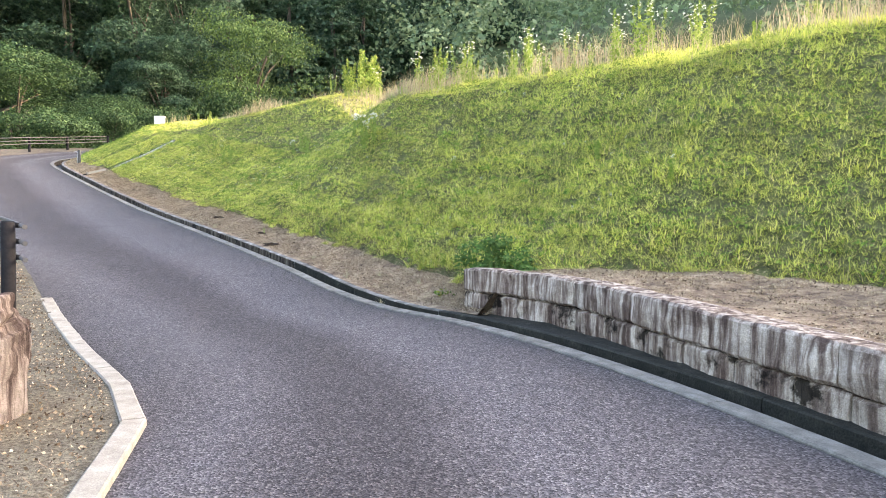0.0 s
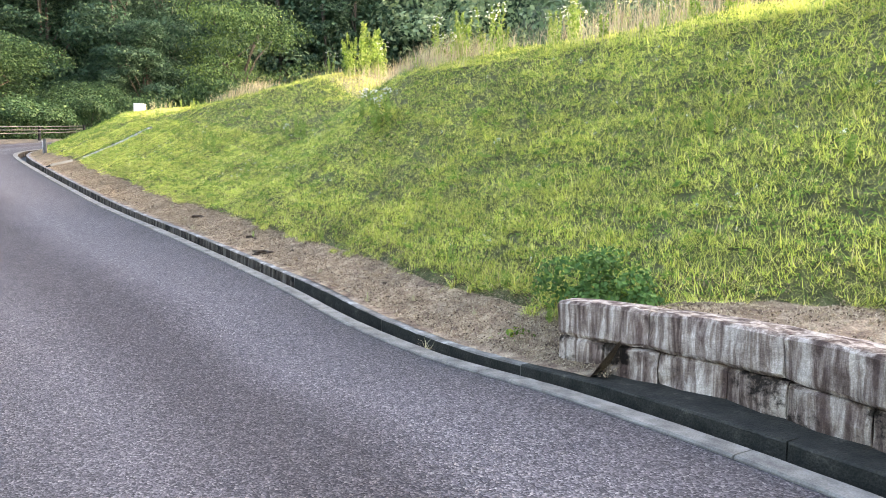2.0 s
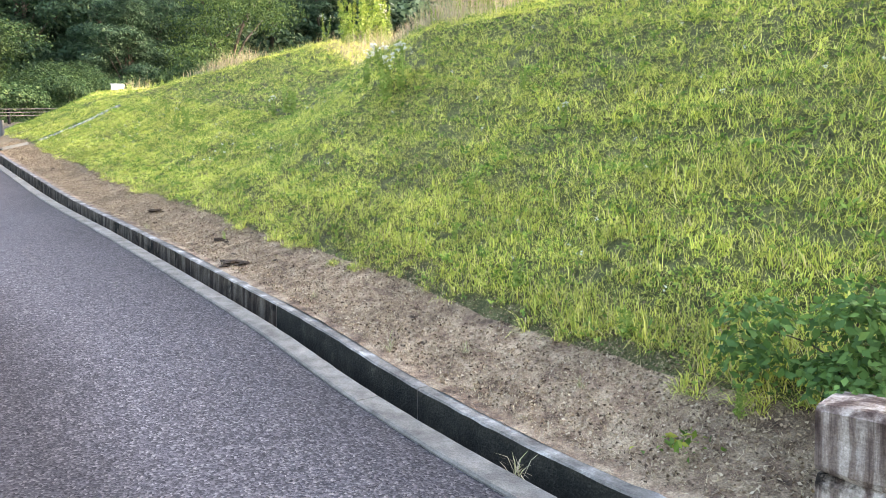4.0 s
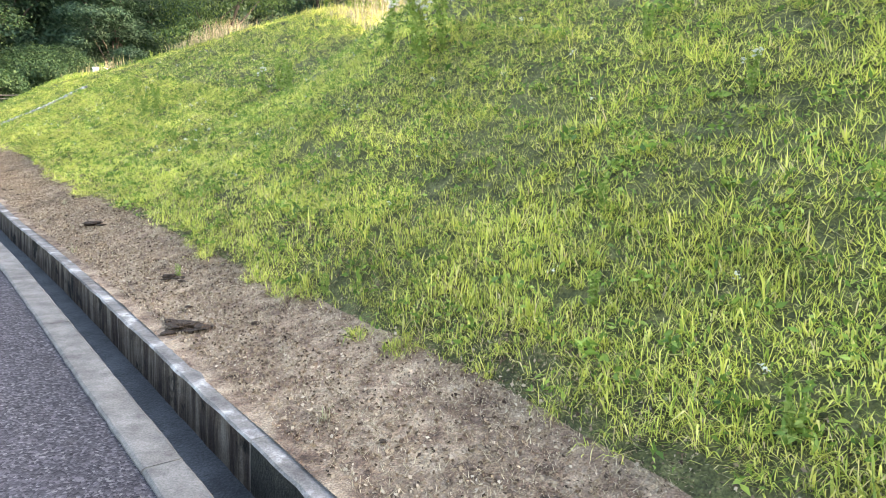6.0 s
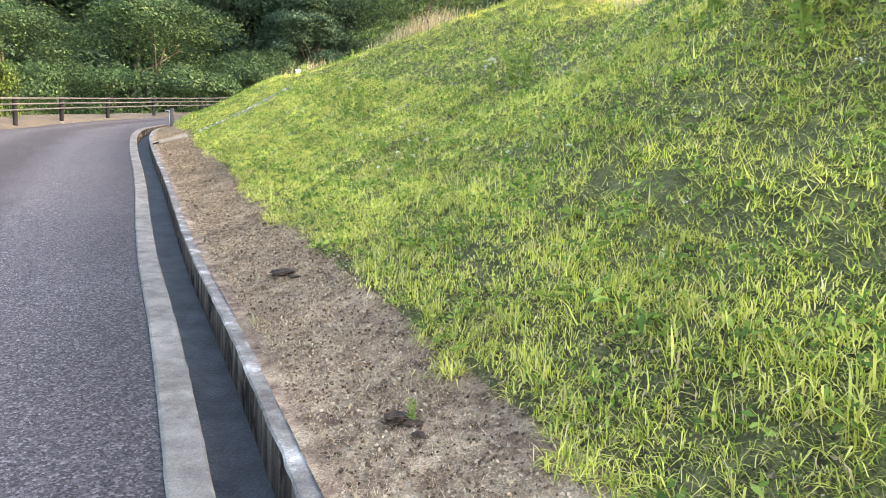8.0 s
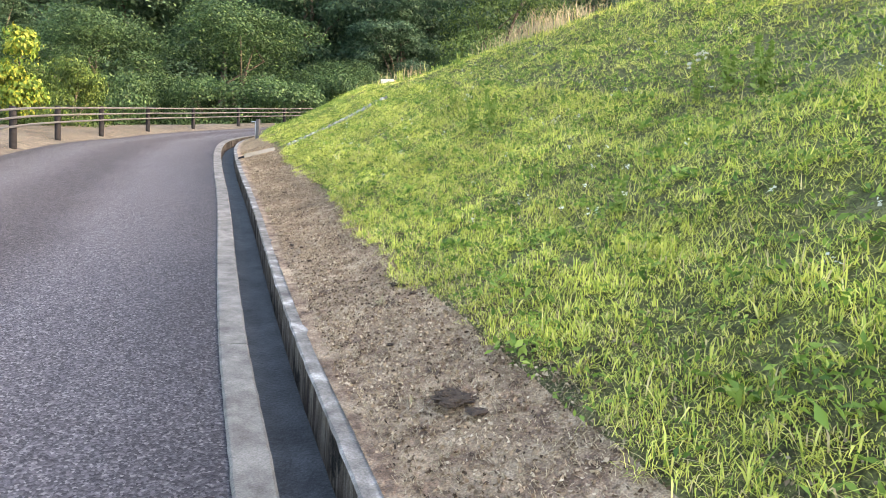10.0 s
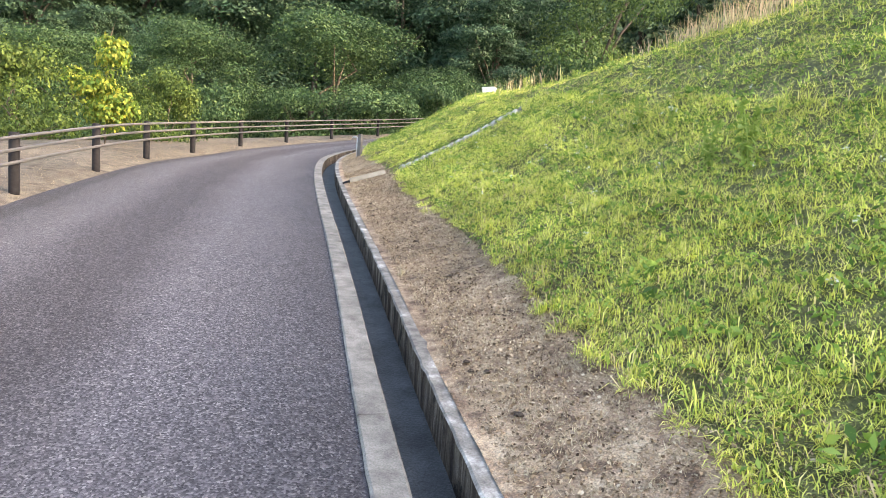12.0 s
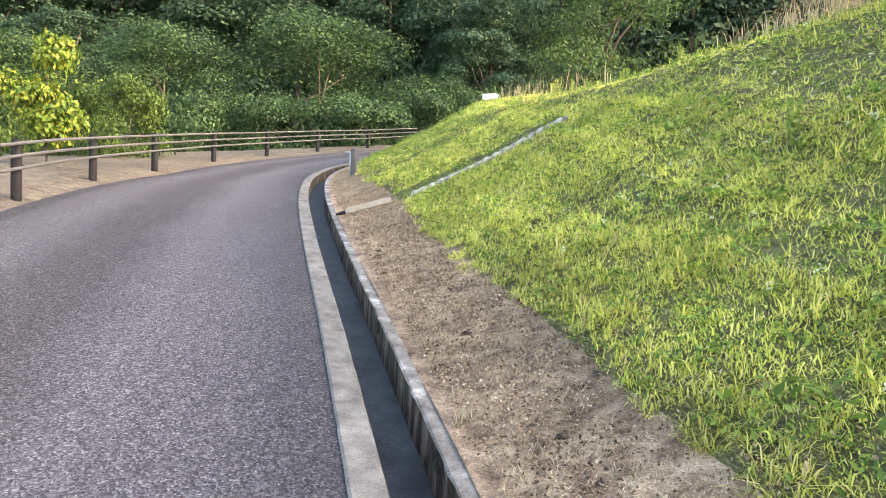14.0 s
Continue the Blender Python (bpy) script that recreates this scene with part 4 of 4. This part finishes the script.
stand(mid_a, -17.5, 27, 10.2, 7, 250, 1.15)
stand(cherry, 9.3, 40, 18.6, 9, 0, 0.8, True)
stand(dark_a, 0.8, 41, 24, 16, 0, 1.0, True)
stand(dark_b, -4.5, 46, 25, 16, 40, 1.1, True)
stand(dark_a, 5.0, 47, 25, 16, 90, 1.0)
stand(dark_b, 2.5, 36, 15.5, 16, 200, 1.2)
stand(cedar, 21, 56, 29, 20, 0, 1.0, True)
for a, f, tp, tn in ((17, 60, 31, 30), (25, 58, 30, 80), (29, 64, 31, 150), (13, 62, 33, 220), (34, 70, 32, 20), (9.5, 56, 30, 100), (20, 68, 34, 10)):
    stand(cedar, a, f, tp, 20, tn, 1.0)
for a, f, tp, tn, w in ((-10, 44, 24, 10, 1.2), (-16, 42, 23, 70, 1.2), (-22, 44, 24, 160, 1.2), (-14, 52, 30, 220, 1.2), (-22, 54, 31, 300, 1.2), (-28, 40, 22, 40, 1.2), (-7, 54, 31, 120, 1.2), (0, 56, 31, 240, 1.2), (-33, 50, 28, 20, 1.2), (-19, 33, 13, 200, 1.2), (-26, 32, 13, 100, 1.3)):
    stand(dark_a if tn % 20 else dark_b, a, f, tp, 16, tn, w)
for a, f, tp, tn in ((-9.5, 24, 7.6, 10), (-6.5, 26, 8.0, 80), (-3.5, 28, 8.5, 150), (-0.8, 29, 8.8, 220), (1.8, 31, 9.3, 300), (4.5, 35, 11, 30), (7.5, 37, 12.5, 60), (-12.5, 22, 7.0, 200), (11, 42, 13.5, 120), (-15.5, 20, 6.4, 170)):
    if f == 24:
        stand(under, a, f, tp, 2.6, tn, 0.8, True)
    else:
        stand(under, a, f, tp, 2.6, tn, 0.8)
stand(bush, -7.5, 15.6, 6.5, 2.2, 0, 0.7, True, base=3.75)
for a, f, tp, tn in ((-11.0, 14.6, 6.9, 90), (-13.4, 15.2, 7.1, 200), (-9.3, 16.8, 6.5, 20)):
    stand(bush, a, f, tp, 2.2, tn, 0.75, base=3.6)
stand(yellow, -7.2, 11.9, 6.45, 2.7, 0, 0.72, True, base=3.5)

# the dense wood behind the trees of the edge
rng = np.random.default_rng(23)
n = 420
across, ahead = rng.uniform(-48, 52, n), rng.uniform(0, 30, n)
ahead = ahead + np.interp(across, [-48, -20, 0, 12, 52], [30, 42, 49, 54, 62])
pos = np.array([spot(a, b) for a, b in zip(across, ahead)])
base = np.concatenate([land(pos[i:i + 60, 0], pos[i:i + 60, 1]) for i in range(0, n, 60)])
tall = rng.uniform(9, 22, n)
cnt = 420
k = np.repeat(np.arange(n), cnt)
h = rng.beta(1.4, 1.1, n * cnt)
reach = np.repeat(rng.uniform(2.4, 4.2, n), cnt) * np.sqrt(np.clip(1.05 - (h * 1.6 - 0.6) ** 2, 0.05, 1))
lump = 0.72 + 0.28 * np.sin(h * 19 + k * 2.1) * np.cos(k * 0.7 + h * 7)
ang = rng.uniform(0, 2 * np.pi, n * cnt)
dirs = np.stack([np.cos(ang), np.sin(ang), 0.2 + h], 1)
c = np.stack([pos[k, 0] + np.cos(ang) * reach * lump, pos[k, 1] + np.sin(ang) * reach * lump, base[k] + 0.4 + h * tall[k]], 1)
v, t = leaves(c, rng.uniform(0.4, 0.85, n * cnt), rng, flat=0.25, outward=dirs / np.linalg.norm(dirs, axis=1)[:, None], ratio=0.65)
stuff("wood", v, t, LEAF_DARK, "dense dark green wood behind the roadside trees", "woods")

# far woods on the hillside, with the haze put into their leaf colour
rng = np.random.default_rng(21)
n = 2100
near = np.arange(n) < 700
ang = np.where(near, rng.uniform(-0.1, 1.2, n), rng.uniform(-0.75, 1.05, n))
rr = np.where(near, rng.uniform(14, 64, n), 60 + 120 * rng.random(n))
x, y = -10 + np.sin(ang) * rr, 25 + np.cos(ang) * rr
off_road = near_road(x, y)[0]
rr = np.where(near & (off_road < 15), 62.0, rr)
x, y = -10 + np.sin(ang) * rr, 25 + np.cos(ang) * rr
z = np.concatenate([land(x[i:i + 200], y[i:i + 200]) for i in range(0, n, 200)])
cnt = 62
c = np.repeat(np.stack([x, y, z], 1), cnt, axis=0)
w = np.repeat(np.where(near, rng.uniform(0.6, 1.6, n), rng.uniform(1.7, 3.4, n)), cnt)
dirs = rng.normal(size=(n * cnt, 3))
dirs[:, 2] = np.abs(dirs[:, 2]) * 1.2
dirs /= np.linalg.norm(dirs, axis=1)[:, None]
h = np.repeat(np.where(near, rng.uniform(-0.3, 0.4, n), rng.uniform(4, 9, n)), cnt)
c = c + dirs * (w * rng.normal(0.92, 0.16, n * cnt))[:, None] * np.array([1, 1, 1.5]) + np.stack([0 * h, 0 * h, h], 1)
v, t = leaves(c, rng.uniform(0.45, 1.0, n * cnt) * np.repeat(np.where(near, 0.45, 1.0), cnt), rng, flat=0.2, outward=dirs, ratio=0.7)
stuff("hillside_woods", v, t, LEAF_FAR_HAZED, "dense woods covering the hillside, leaves paled for haze", "woods")

# ---- weeds: plants one by one ----
def make_weed(name, height, kind_of, seed, label):
    """kind_of: leafy (whorled leaves up the stem), flower (slender with white heads), plume (dense yellow-green spire)."""
    rng = np.random.default_rng(seed)
    rnd = random.Random(seed)
    weed = tagged(new(name), label, "weed", group="tall weeds on the bank")
    stems = {"leafy": 3, "flower": 3, "plume": 5}[kind_of]
    lv, heads = [], []
    for k in range(stems):
        lean = Vector((rnd.uniform(-0.18, 0.18), rnd.uniform(-0.18, 0.18), 1)) * height * rnd.uniform(0.75, 1.0)
        foot_at = Vector((rnd.uniform(-1, 1), rnd.uniform(-1, 1), 0)) * 0.05 * height
        part("stem", tube_bm([foot_at - Vector((0, 0, 0.05)), foot_at + lean * 0.5 + Vector((rnd.uniform(-1, 1), rnd.uniform(-1, 1), 0)) * 0.02, foot_at + lean], [0.006, 0.005, 0.002], 5), STEM, weed)
        n = {"leafy": 60, "flower": 70, "plume": 130}[kind_of]
        for q in range(n):
            h = rnd.uniform(0.08, 1.0)
            wide = {"leafy": 0.13, "flower": 0.08, "plume": 0.13}[kind_of] * height * (1.15 - h)
            a = rnd.uniform(0, 6.28)
            r = wide * rnd.uniform(0.2, 1.0)
            lv.append(tuple(foot_at + lean * h + Vector((math.cos(a) * r, math.sin(a) * r, 0))))
        if kind_of == "flower":
            for q in range(7):
                a = rnd.uniform(0, 6.28)
                c = foot_at + lean * rnd.uniform(0.82, 1.02) + Vector((math.cos(a), math.sin(a), 0)) * rnd.uniform(0.02, 0.12) * height
                heads += [tuple(c + Vector((rnd.gauss(0, 0.012), rnd.gauss(0, 0.012), rnd.gauss(0, 0.006)))) for _ in range(12)]
    v, t = leaves(np.array(lv), rng.uniform(0.05, 0.11, len(lv)) * (1.0 if height < 1 else 1.5), rng, flat=0.45, ratio=0.35)
    lf = new("foliage", array_mesh("foliage", v, t, LEAF_WEED))
    lf.parent = weed
    if heads:
        v, t = leaves(np.array(heads), rng.uniform(0.024, 0.042, len(heads)), rng, flat=0.7, ratio=0.8)
        fl = tagged(new("flower_heads", array_mesh("flower_heads", v, t, WHITE_PETAL)), "small white flower heads", kind="stuff")
        fl.parent = weed
    return weed


def nearest_station(x, y):
    j = int(np.argmin((K[:, 0] - x) ** 2 + (K[:, 1] - y) ** 2))
    d = (x - K[j, 0]) * NRM[j, 0] + (y - K[j, 1]) * NRM[j, 1]
    return station(j), d


def ground_at(x, y):
    s, d = nearest_station(x, y)
    s, d = np.array([s]), np.array([d])
    return float(bank_height(s, d, np.array([x]), np.array([y]), plan(s, d)[2])[0])


flower = make_weed("flowering_weed", 0.9, "flower", 31, "slender weed with small white flowers on the bank")
leafy = make_weed("leafy_weed", 0.6, "leafy", 32, "upright leafy green weed on the bank")
plume = make_weed("tall_weed", 1.5, "plume", 33, "tall yellow green weed on the crest")
white = make_weed("white_flowering_weed", 1.5, "flower", 34, "tall weed topped with white flowers on the crest")


def plant(weed, x, y, k, turn, first=False):
    m = Matrix.LocRotScale((x, y, ground_at(x, y)), Euler((0, 0, turn)), (k, k, k))
    if first:
        weed.matrix_basis = m
    else:
        copy_thing(weed, m @ Matrix.Diagonal((1 / weed.scale[0], 1 / weed.scale[1], 1 / weed.scale[2], 1)))


plant(flower, -1.85, 14.5, 1.0, 0, True)
for x, y, k in ((-2.20, 15.36, 0.75), (-1.64, 14.51, 0.85), (-1.79, 14.66, 0.6), (-4.31, 17.97, 0.55), (0.17, 11.88, 0.35), (-7.40, 21.01, 0.3)):
    plant(flower, x, y, k, x * 7)
plant(leafy, -6.59, 19.50, 1.0, 0, True)
for x, y, k in ((-6.88, 19.68, 0.8), (2.29, 9.66, 0.6), (-3.83, 17.60, 0.9), (-4.07, 17.97, 0.8), (-0.94, 11.00, 0.35), (-0.77, 11.55, 0.4), (-0.50, 10.11, 0.45), (-2.37, 12.06, 0.3), (0.04, 9.13, 0.4), (0.35, 8.3, 0.35), (-3.61, 12.86, 0.2), (-0.10, 12.92, 0.5), (2.04, 13.51, 0.8), (-9.35, 29.68, 1), (-4.69, 16.17, 0.5), (-5.40, 17.26, 0.4), (2.9, 8.2, 0.5), (-7.88, 21.61, 0.6)):
    plant(leafy, x, y, k, x * 5)
rnd = random.Random(77)
plant(plume, -3.0, 22.4, 1.15, 0, True)
plant(white, -2.4, 22.0, 0.8, 0, True)
for x, y, k in ((-3.4, 22.0, 0.9), (-2.7, 22.9, 1.0), (1.5, 22.4, 1.3), (5.69, 20.27, 1.3), (5.22, 20.87, 0.9), (-9.33, 31.85, 0.54), (-8.49, 31.48, 0.58), (-8.85, 32.08, 0.43), (-12.2, 33.2, 0.35), (-11.72, 32.83, 0.31), (-12.68, 33.81, 0.35), (-10.29, 32.58, 0.39), (7.67, 13.73, 0.9), (8.71, 14.27, 1), (-14.43, 38.51, 0.35), (-15.27, 38.88, 0.3), (-16.1, 39.37, 0.3)):
    plant(plume, x, y, k, x * 3)
for k in range(34):
    s = rnd.uniform(2.0, 17.0)
    d = float(grass_edge(s)) + rnd.uniform(4.9, 7.5) * float(np.interp(s, BANK_S, REACH))
    x, y, r = plan(s, d)
    plant(white if rnd.random() < 0.7 else plume, float(x), float(y), rnd.uniform(0.45, 0.85), rnd.uniform(0, 6))
for k in range(60):
    s = rnd.uniform(2.0, 33.0)
    d = float(grass_edge(s)) + rnd.uniform(4.5, 7.0) * float(np.interp(s, BANK_S, REACH))
    x, y, r = plan(s, d)
    plant(leafy if rnd.random() < 0.93 else white, float(x), float(y), rnd.uniform(0.35, 0.75) * (1.0 if rnd.random() < 0.7 else 0.6), rnd.uniform(0, 6))

# shrub beside the end of the stone wall
shrub = make_tree("shrub", 0.62, 0.95, 0.05, 2800, 0.05, LEAF_SHRUB, 41, "bush", label="dark green leafy shrub beside the stone wall", category="shrub", blob=0.2, radius=0.012)
shrub.matrix_basis = Matrix.Translation((0.74, 8.1, ground_at(0.74, 8.1)))

# ---- water standpipe ----
pipe = tagged(new("water_standpipe"), "short grey standpipe with a tap on the verge", "standpipe")
pipe.location = (-15.54, 26.84, ground_at(-15.54, 26.84) - 0.06)
part("post", box_bm(0.10, 0.09, 0.62, 0.008, (0.03, 0, 0.28)), RAIL, pipe, "weathered grey square post")
part("pipe", tube_bm([(-0.045, 0, -0.05), (-0.045, 0, 0.5)], [0.022, 0.022], 10), STEEL, pipe)
part("tap", tube_bm([(-0.03, 0, 0.5), (-0.1, 0, 0.52), (-0.19, 0, 0.515), (-0.2, 0, 0.48)], [0.02, 0.022, 0.018, 0.014], 8), STEEL, pipe, "bright metal tap")

# ---- white cabinet by the trees ----
cab = tagged(new("utility_cabinet"), "small white metal cabinet standing by the trees", "cabinet")
cab.location = (-18.6, 41.0, 7.6)
part("body", box_bm(0.56, 0.32, 0.95, 0.015, (0, 0, 0.3)), WHITE_METAL, cab)
part("lid", box_bm(0.62, 0.38, 0.05, 0.012, (0, 0, 0.8)), WHITE_METAL, cab)
part("plinth", box_bm(0.6, 0.36, 1.4, 0.01, (0, 0, -0.87)), CONCRETE, cab, "grey concrete plinth")

# ---- corrugated drain chute down the bank ----
chute = tagged(new("drain_chute"), "pale corrugated half-pipe drain set in the bank", "drain")
n, m = 130, 9
A, B = CHUTE
t = (B - A).normalized()
side = Vector((-t.y, t.x))


def surface(x, y):
    """Bank or kerb height, smoothed along the chute."""
    return sum(ground_at(x + t.x * q, y + t.y * q) for q in (-0.3, -0.15, 0, 0.15, 0.3)) / 5


v, w = [], []
for k in range(n + 1):
    p = A + (B - A) * (k / n)
    z = surface(p.x, p.y)
    rad = 0.15 + (0.022 if k % 5 < 2 else -0.012)
    for j in range(m):
        a = math.pi * (j / (m - 1))
        v.append((p.x + side.x * math.cos(a) * rad, p.y + side.y * math.cos(a) * rad, z + 0.045 - math.sin(a) * rad * 0.9 + (0.012 if k % 5 < 2 and j in (0, m - 1) else 0.0)))
    for off, lift in ((-0.1, 0.0), (0, -0.02), (0.1, 0.02), (0.2, 0.05), (0.5, 0.06), (0.68, -0.03)):
        if off > 0.15 and k < 40:
            lift = -0.05
        w.append((p.x + side.x * off, p.y + side.y * off, z + lift + 0.012 * noise.noise((p.x * 8, p.y * 8 + off * 9, 0))))
body = mesh_object("half_pipe", v[44 * m:], grid_faces(n + 1 - 44, m), CHUTE_PLASTIC, chute, True)
sol = body.modifiers.new("thickness", "SOLIDIFY")
sol.thickness = 0.018
mesh_object("silt", w[44 * 6:], grid_faces(n + 1 - 44, 6), VERGE, chute, True)

# ---- concrete outlet below the chute ----
x, y, z = plan(28.6, 0.95)
j = int(index(28.6))
outlet = tagged(new("drain_outlet"), "pale worn concrete drain outlet crossing the soil strip", "drain")
outlet.matrix_basis = Matrix.LocRotScale((float(x), float(y), ground_at(float(x), float(y)) - 0.015), Euler((0, radians(-17), math.atan2(NRM[j, 1], NRM[j, 0]))), (1, 1, 1))
part("slab", box_bm(0.66, 0.16, 0.09, 0.015, (0, 0, 0.05)), PALE_CONCRETE, outlet)
part("spout", tube_bm([(-0.28, 0, 0.035), (-0.46, 0, 0.02)], [0.035, 0.035], 10), FENCE, outlet, "short black pipe spout")

# ---- white rail beyond the crest ----
rail = tagged(new("white_rail"), "short white wooden rail beyond the crest", "rail")
rail.location = (2.9, 23.9, ground_at(2.9, 23.9))
for px, h in ((-0.3, 1.1), (0.35, 1.0)):
    part("post", box_bm(0.06, 0.06, h + 0.3, 0.006, (px, 0, h / 2 - 0.15)), WHITE_METAL, rail)
bm = box_bm(1.0, 0.04, 0.07, 0.006, (0, 0.05, 0.85))
bmesh.ops.rotate(bm, verts=bm.verts, cent=(0, 0, 0.85), matrix=Matrix.Rotation(radians(8), 3, "Y"))
part("bar", bm, WHITE_METAL, rail)

# ---- clods on the soil ----
crnd = random.Random(9)
clods = [(-3.23, 12.01, 0.14), (-3.1, 11.93, 0.07), (-3.36, 12.1, 0.05), (-5.2, 14.69, 0.11), (-5.07, 14.6, 0.06), (-3.66, 12.88, 0.09), (-3.55, 12.78, 0.05), (-6.16, 16.09, 0.06), (-2.76, 11.9, 0.05)]
for k in range(26):
    cs = crnd.uniform(8.5, 28)
    cx, cy, cz = plan(cs, crnd.uniform(0.66, float(grass_edge(cs)) - 0.05))
    clods.append((float(cx), float(cy), crnd.uniform(0.02, 0.05)))
for x, y, r in clods:
    r *= 0.75
    bm = bmesh.new()
    bmesh.ops.create_icosphere(bm, subdivisions=4 if r > 0.06 else 2, radius=r)
    for q in bm.verts:
        q.co += q.co.normalized() * (r * 0.9 * noise.noise(q.co * (1.3 / r) + Vector((x, y, 0))) + 0.35 * r * noise.noise(q.co * (5 / r)))
        q.co.z *= 0.3
    me = bpy.data.meshes.new("soil_clod")
    bm.to_mesh(me)
    bm.free()
    me.materials.append(DARK_SOIL)
    tagged(new("soil_clod", me), "dark crumbly clod of soil on the strip", "soil", group="soil clods").location = (x, y, ground_at(x, y) + 0.005)

# pebbles and twigs on the gravel bed
rng = np.random.default_rng(61)
n = 9000
i = rng.integers(20, len(bed_line) - 60, n)
q = 0.16 + 1.6 * rng.random(n) ** 1.2
x, y = bed_line[i, 0] - q, bed_line[i, 1] - 0.35 * q
c = np.stack([x, y, bed_line[i, 2] + 0.04 + 0.02 * q + rng.uniform(0, 0.012, n)], 1)
v, t = leaves(c, rng.uniform(0.008, 0.03, n), rng, flat=0.3, ratio=0.7)
w, k = blades(x[:2500], y[:2500], c[:2500, 2], rng.uniform(0.02, 0.07, 2500), rng.uniform(0.002, 0.005, 2500), rng.uniform(0.9, 1.6, 2500), rng, droop=0.2)
v, t = joined([(v, t), (w, k)])
stuff("bed_litter", v, t, LITTER, "pebbles, twigs and dead leaves on the gravel bed", "litter")

# ---- dry tufts at the gutter and on the soil ----
def dry_tuft(x, y, z, size, seed):
    rng = np.random.default_rng(seed)
    n = 26
    v, t = blades(rng.normal(0, 0.012, n), rng.normal(0, 0.012, n), np.zeros(n), rng.uniform(0.5, 1.2, n) * size, rng.uniform(0.003, 0.006, n), np.abs(rng.normal(0.5, 0.4, n)), rng, droop=0.8)
    tuft = tagged(new("dry_tuft", array_mesh("dry_tuft", v, t, SEED_GRASS)), "small bleached tuft of dry grass on the soil", "grass", group="dry tufts")
    tuft.location = (x, y, z)


for k, (cs, cd, size) in enumerate(((8.9, 0.2, 0.14), (10.6, 0.62, 0.16), (10.1, 0.9, 0.13), (9.2, 1.0, 0.1), (11.9, 0.75, 0.1), (16.0, 0.6, 0.12), (22.6, 0.6, 0.11), (16.9, 0.8, 0.07), (18.2, 1.0, 0.08))):
    x, y, z = plan(cs, cd)
    dry_tuft(float(x), float(y), ground_at(float(x), float(y)) if cd > 0.57 else float(z) - 0.02, size, 80 + k)

# yellowed leaves of a dying plant beside the wall
rng = np.random.default_rng(91)
c = np.array([0.02, 8.15, ground_at(0.02, 8.15) + 0.05]) + rng.normal(0, 1, (46, 3)) * np.array([0.10, 0.07, 0.03])
v, t = leaves(c, rng.uniform(0.03, 0.07, 46), rng, flat=0.5, ratio=0.45)
tagged(new("yellow_weed", array_mesh("yellow_weed", v, t, LEAF_YELLOW)), "withered yellow weed lying beside the stone wall", "weed", kind="stuff")
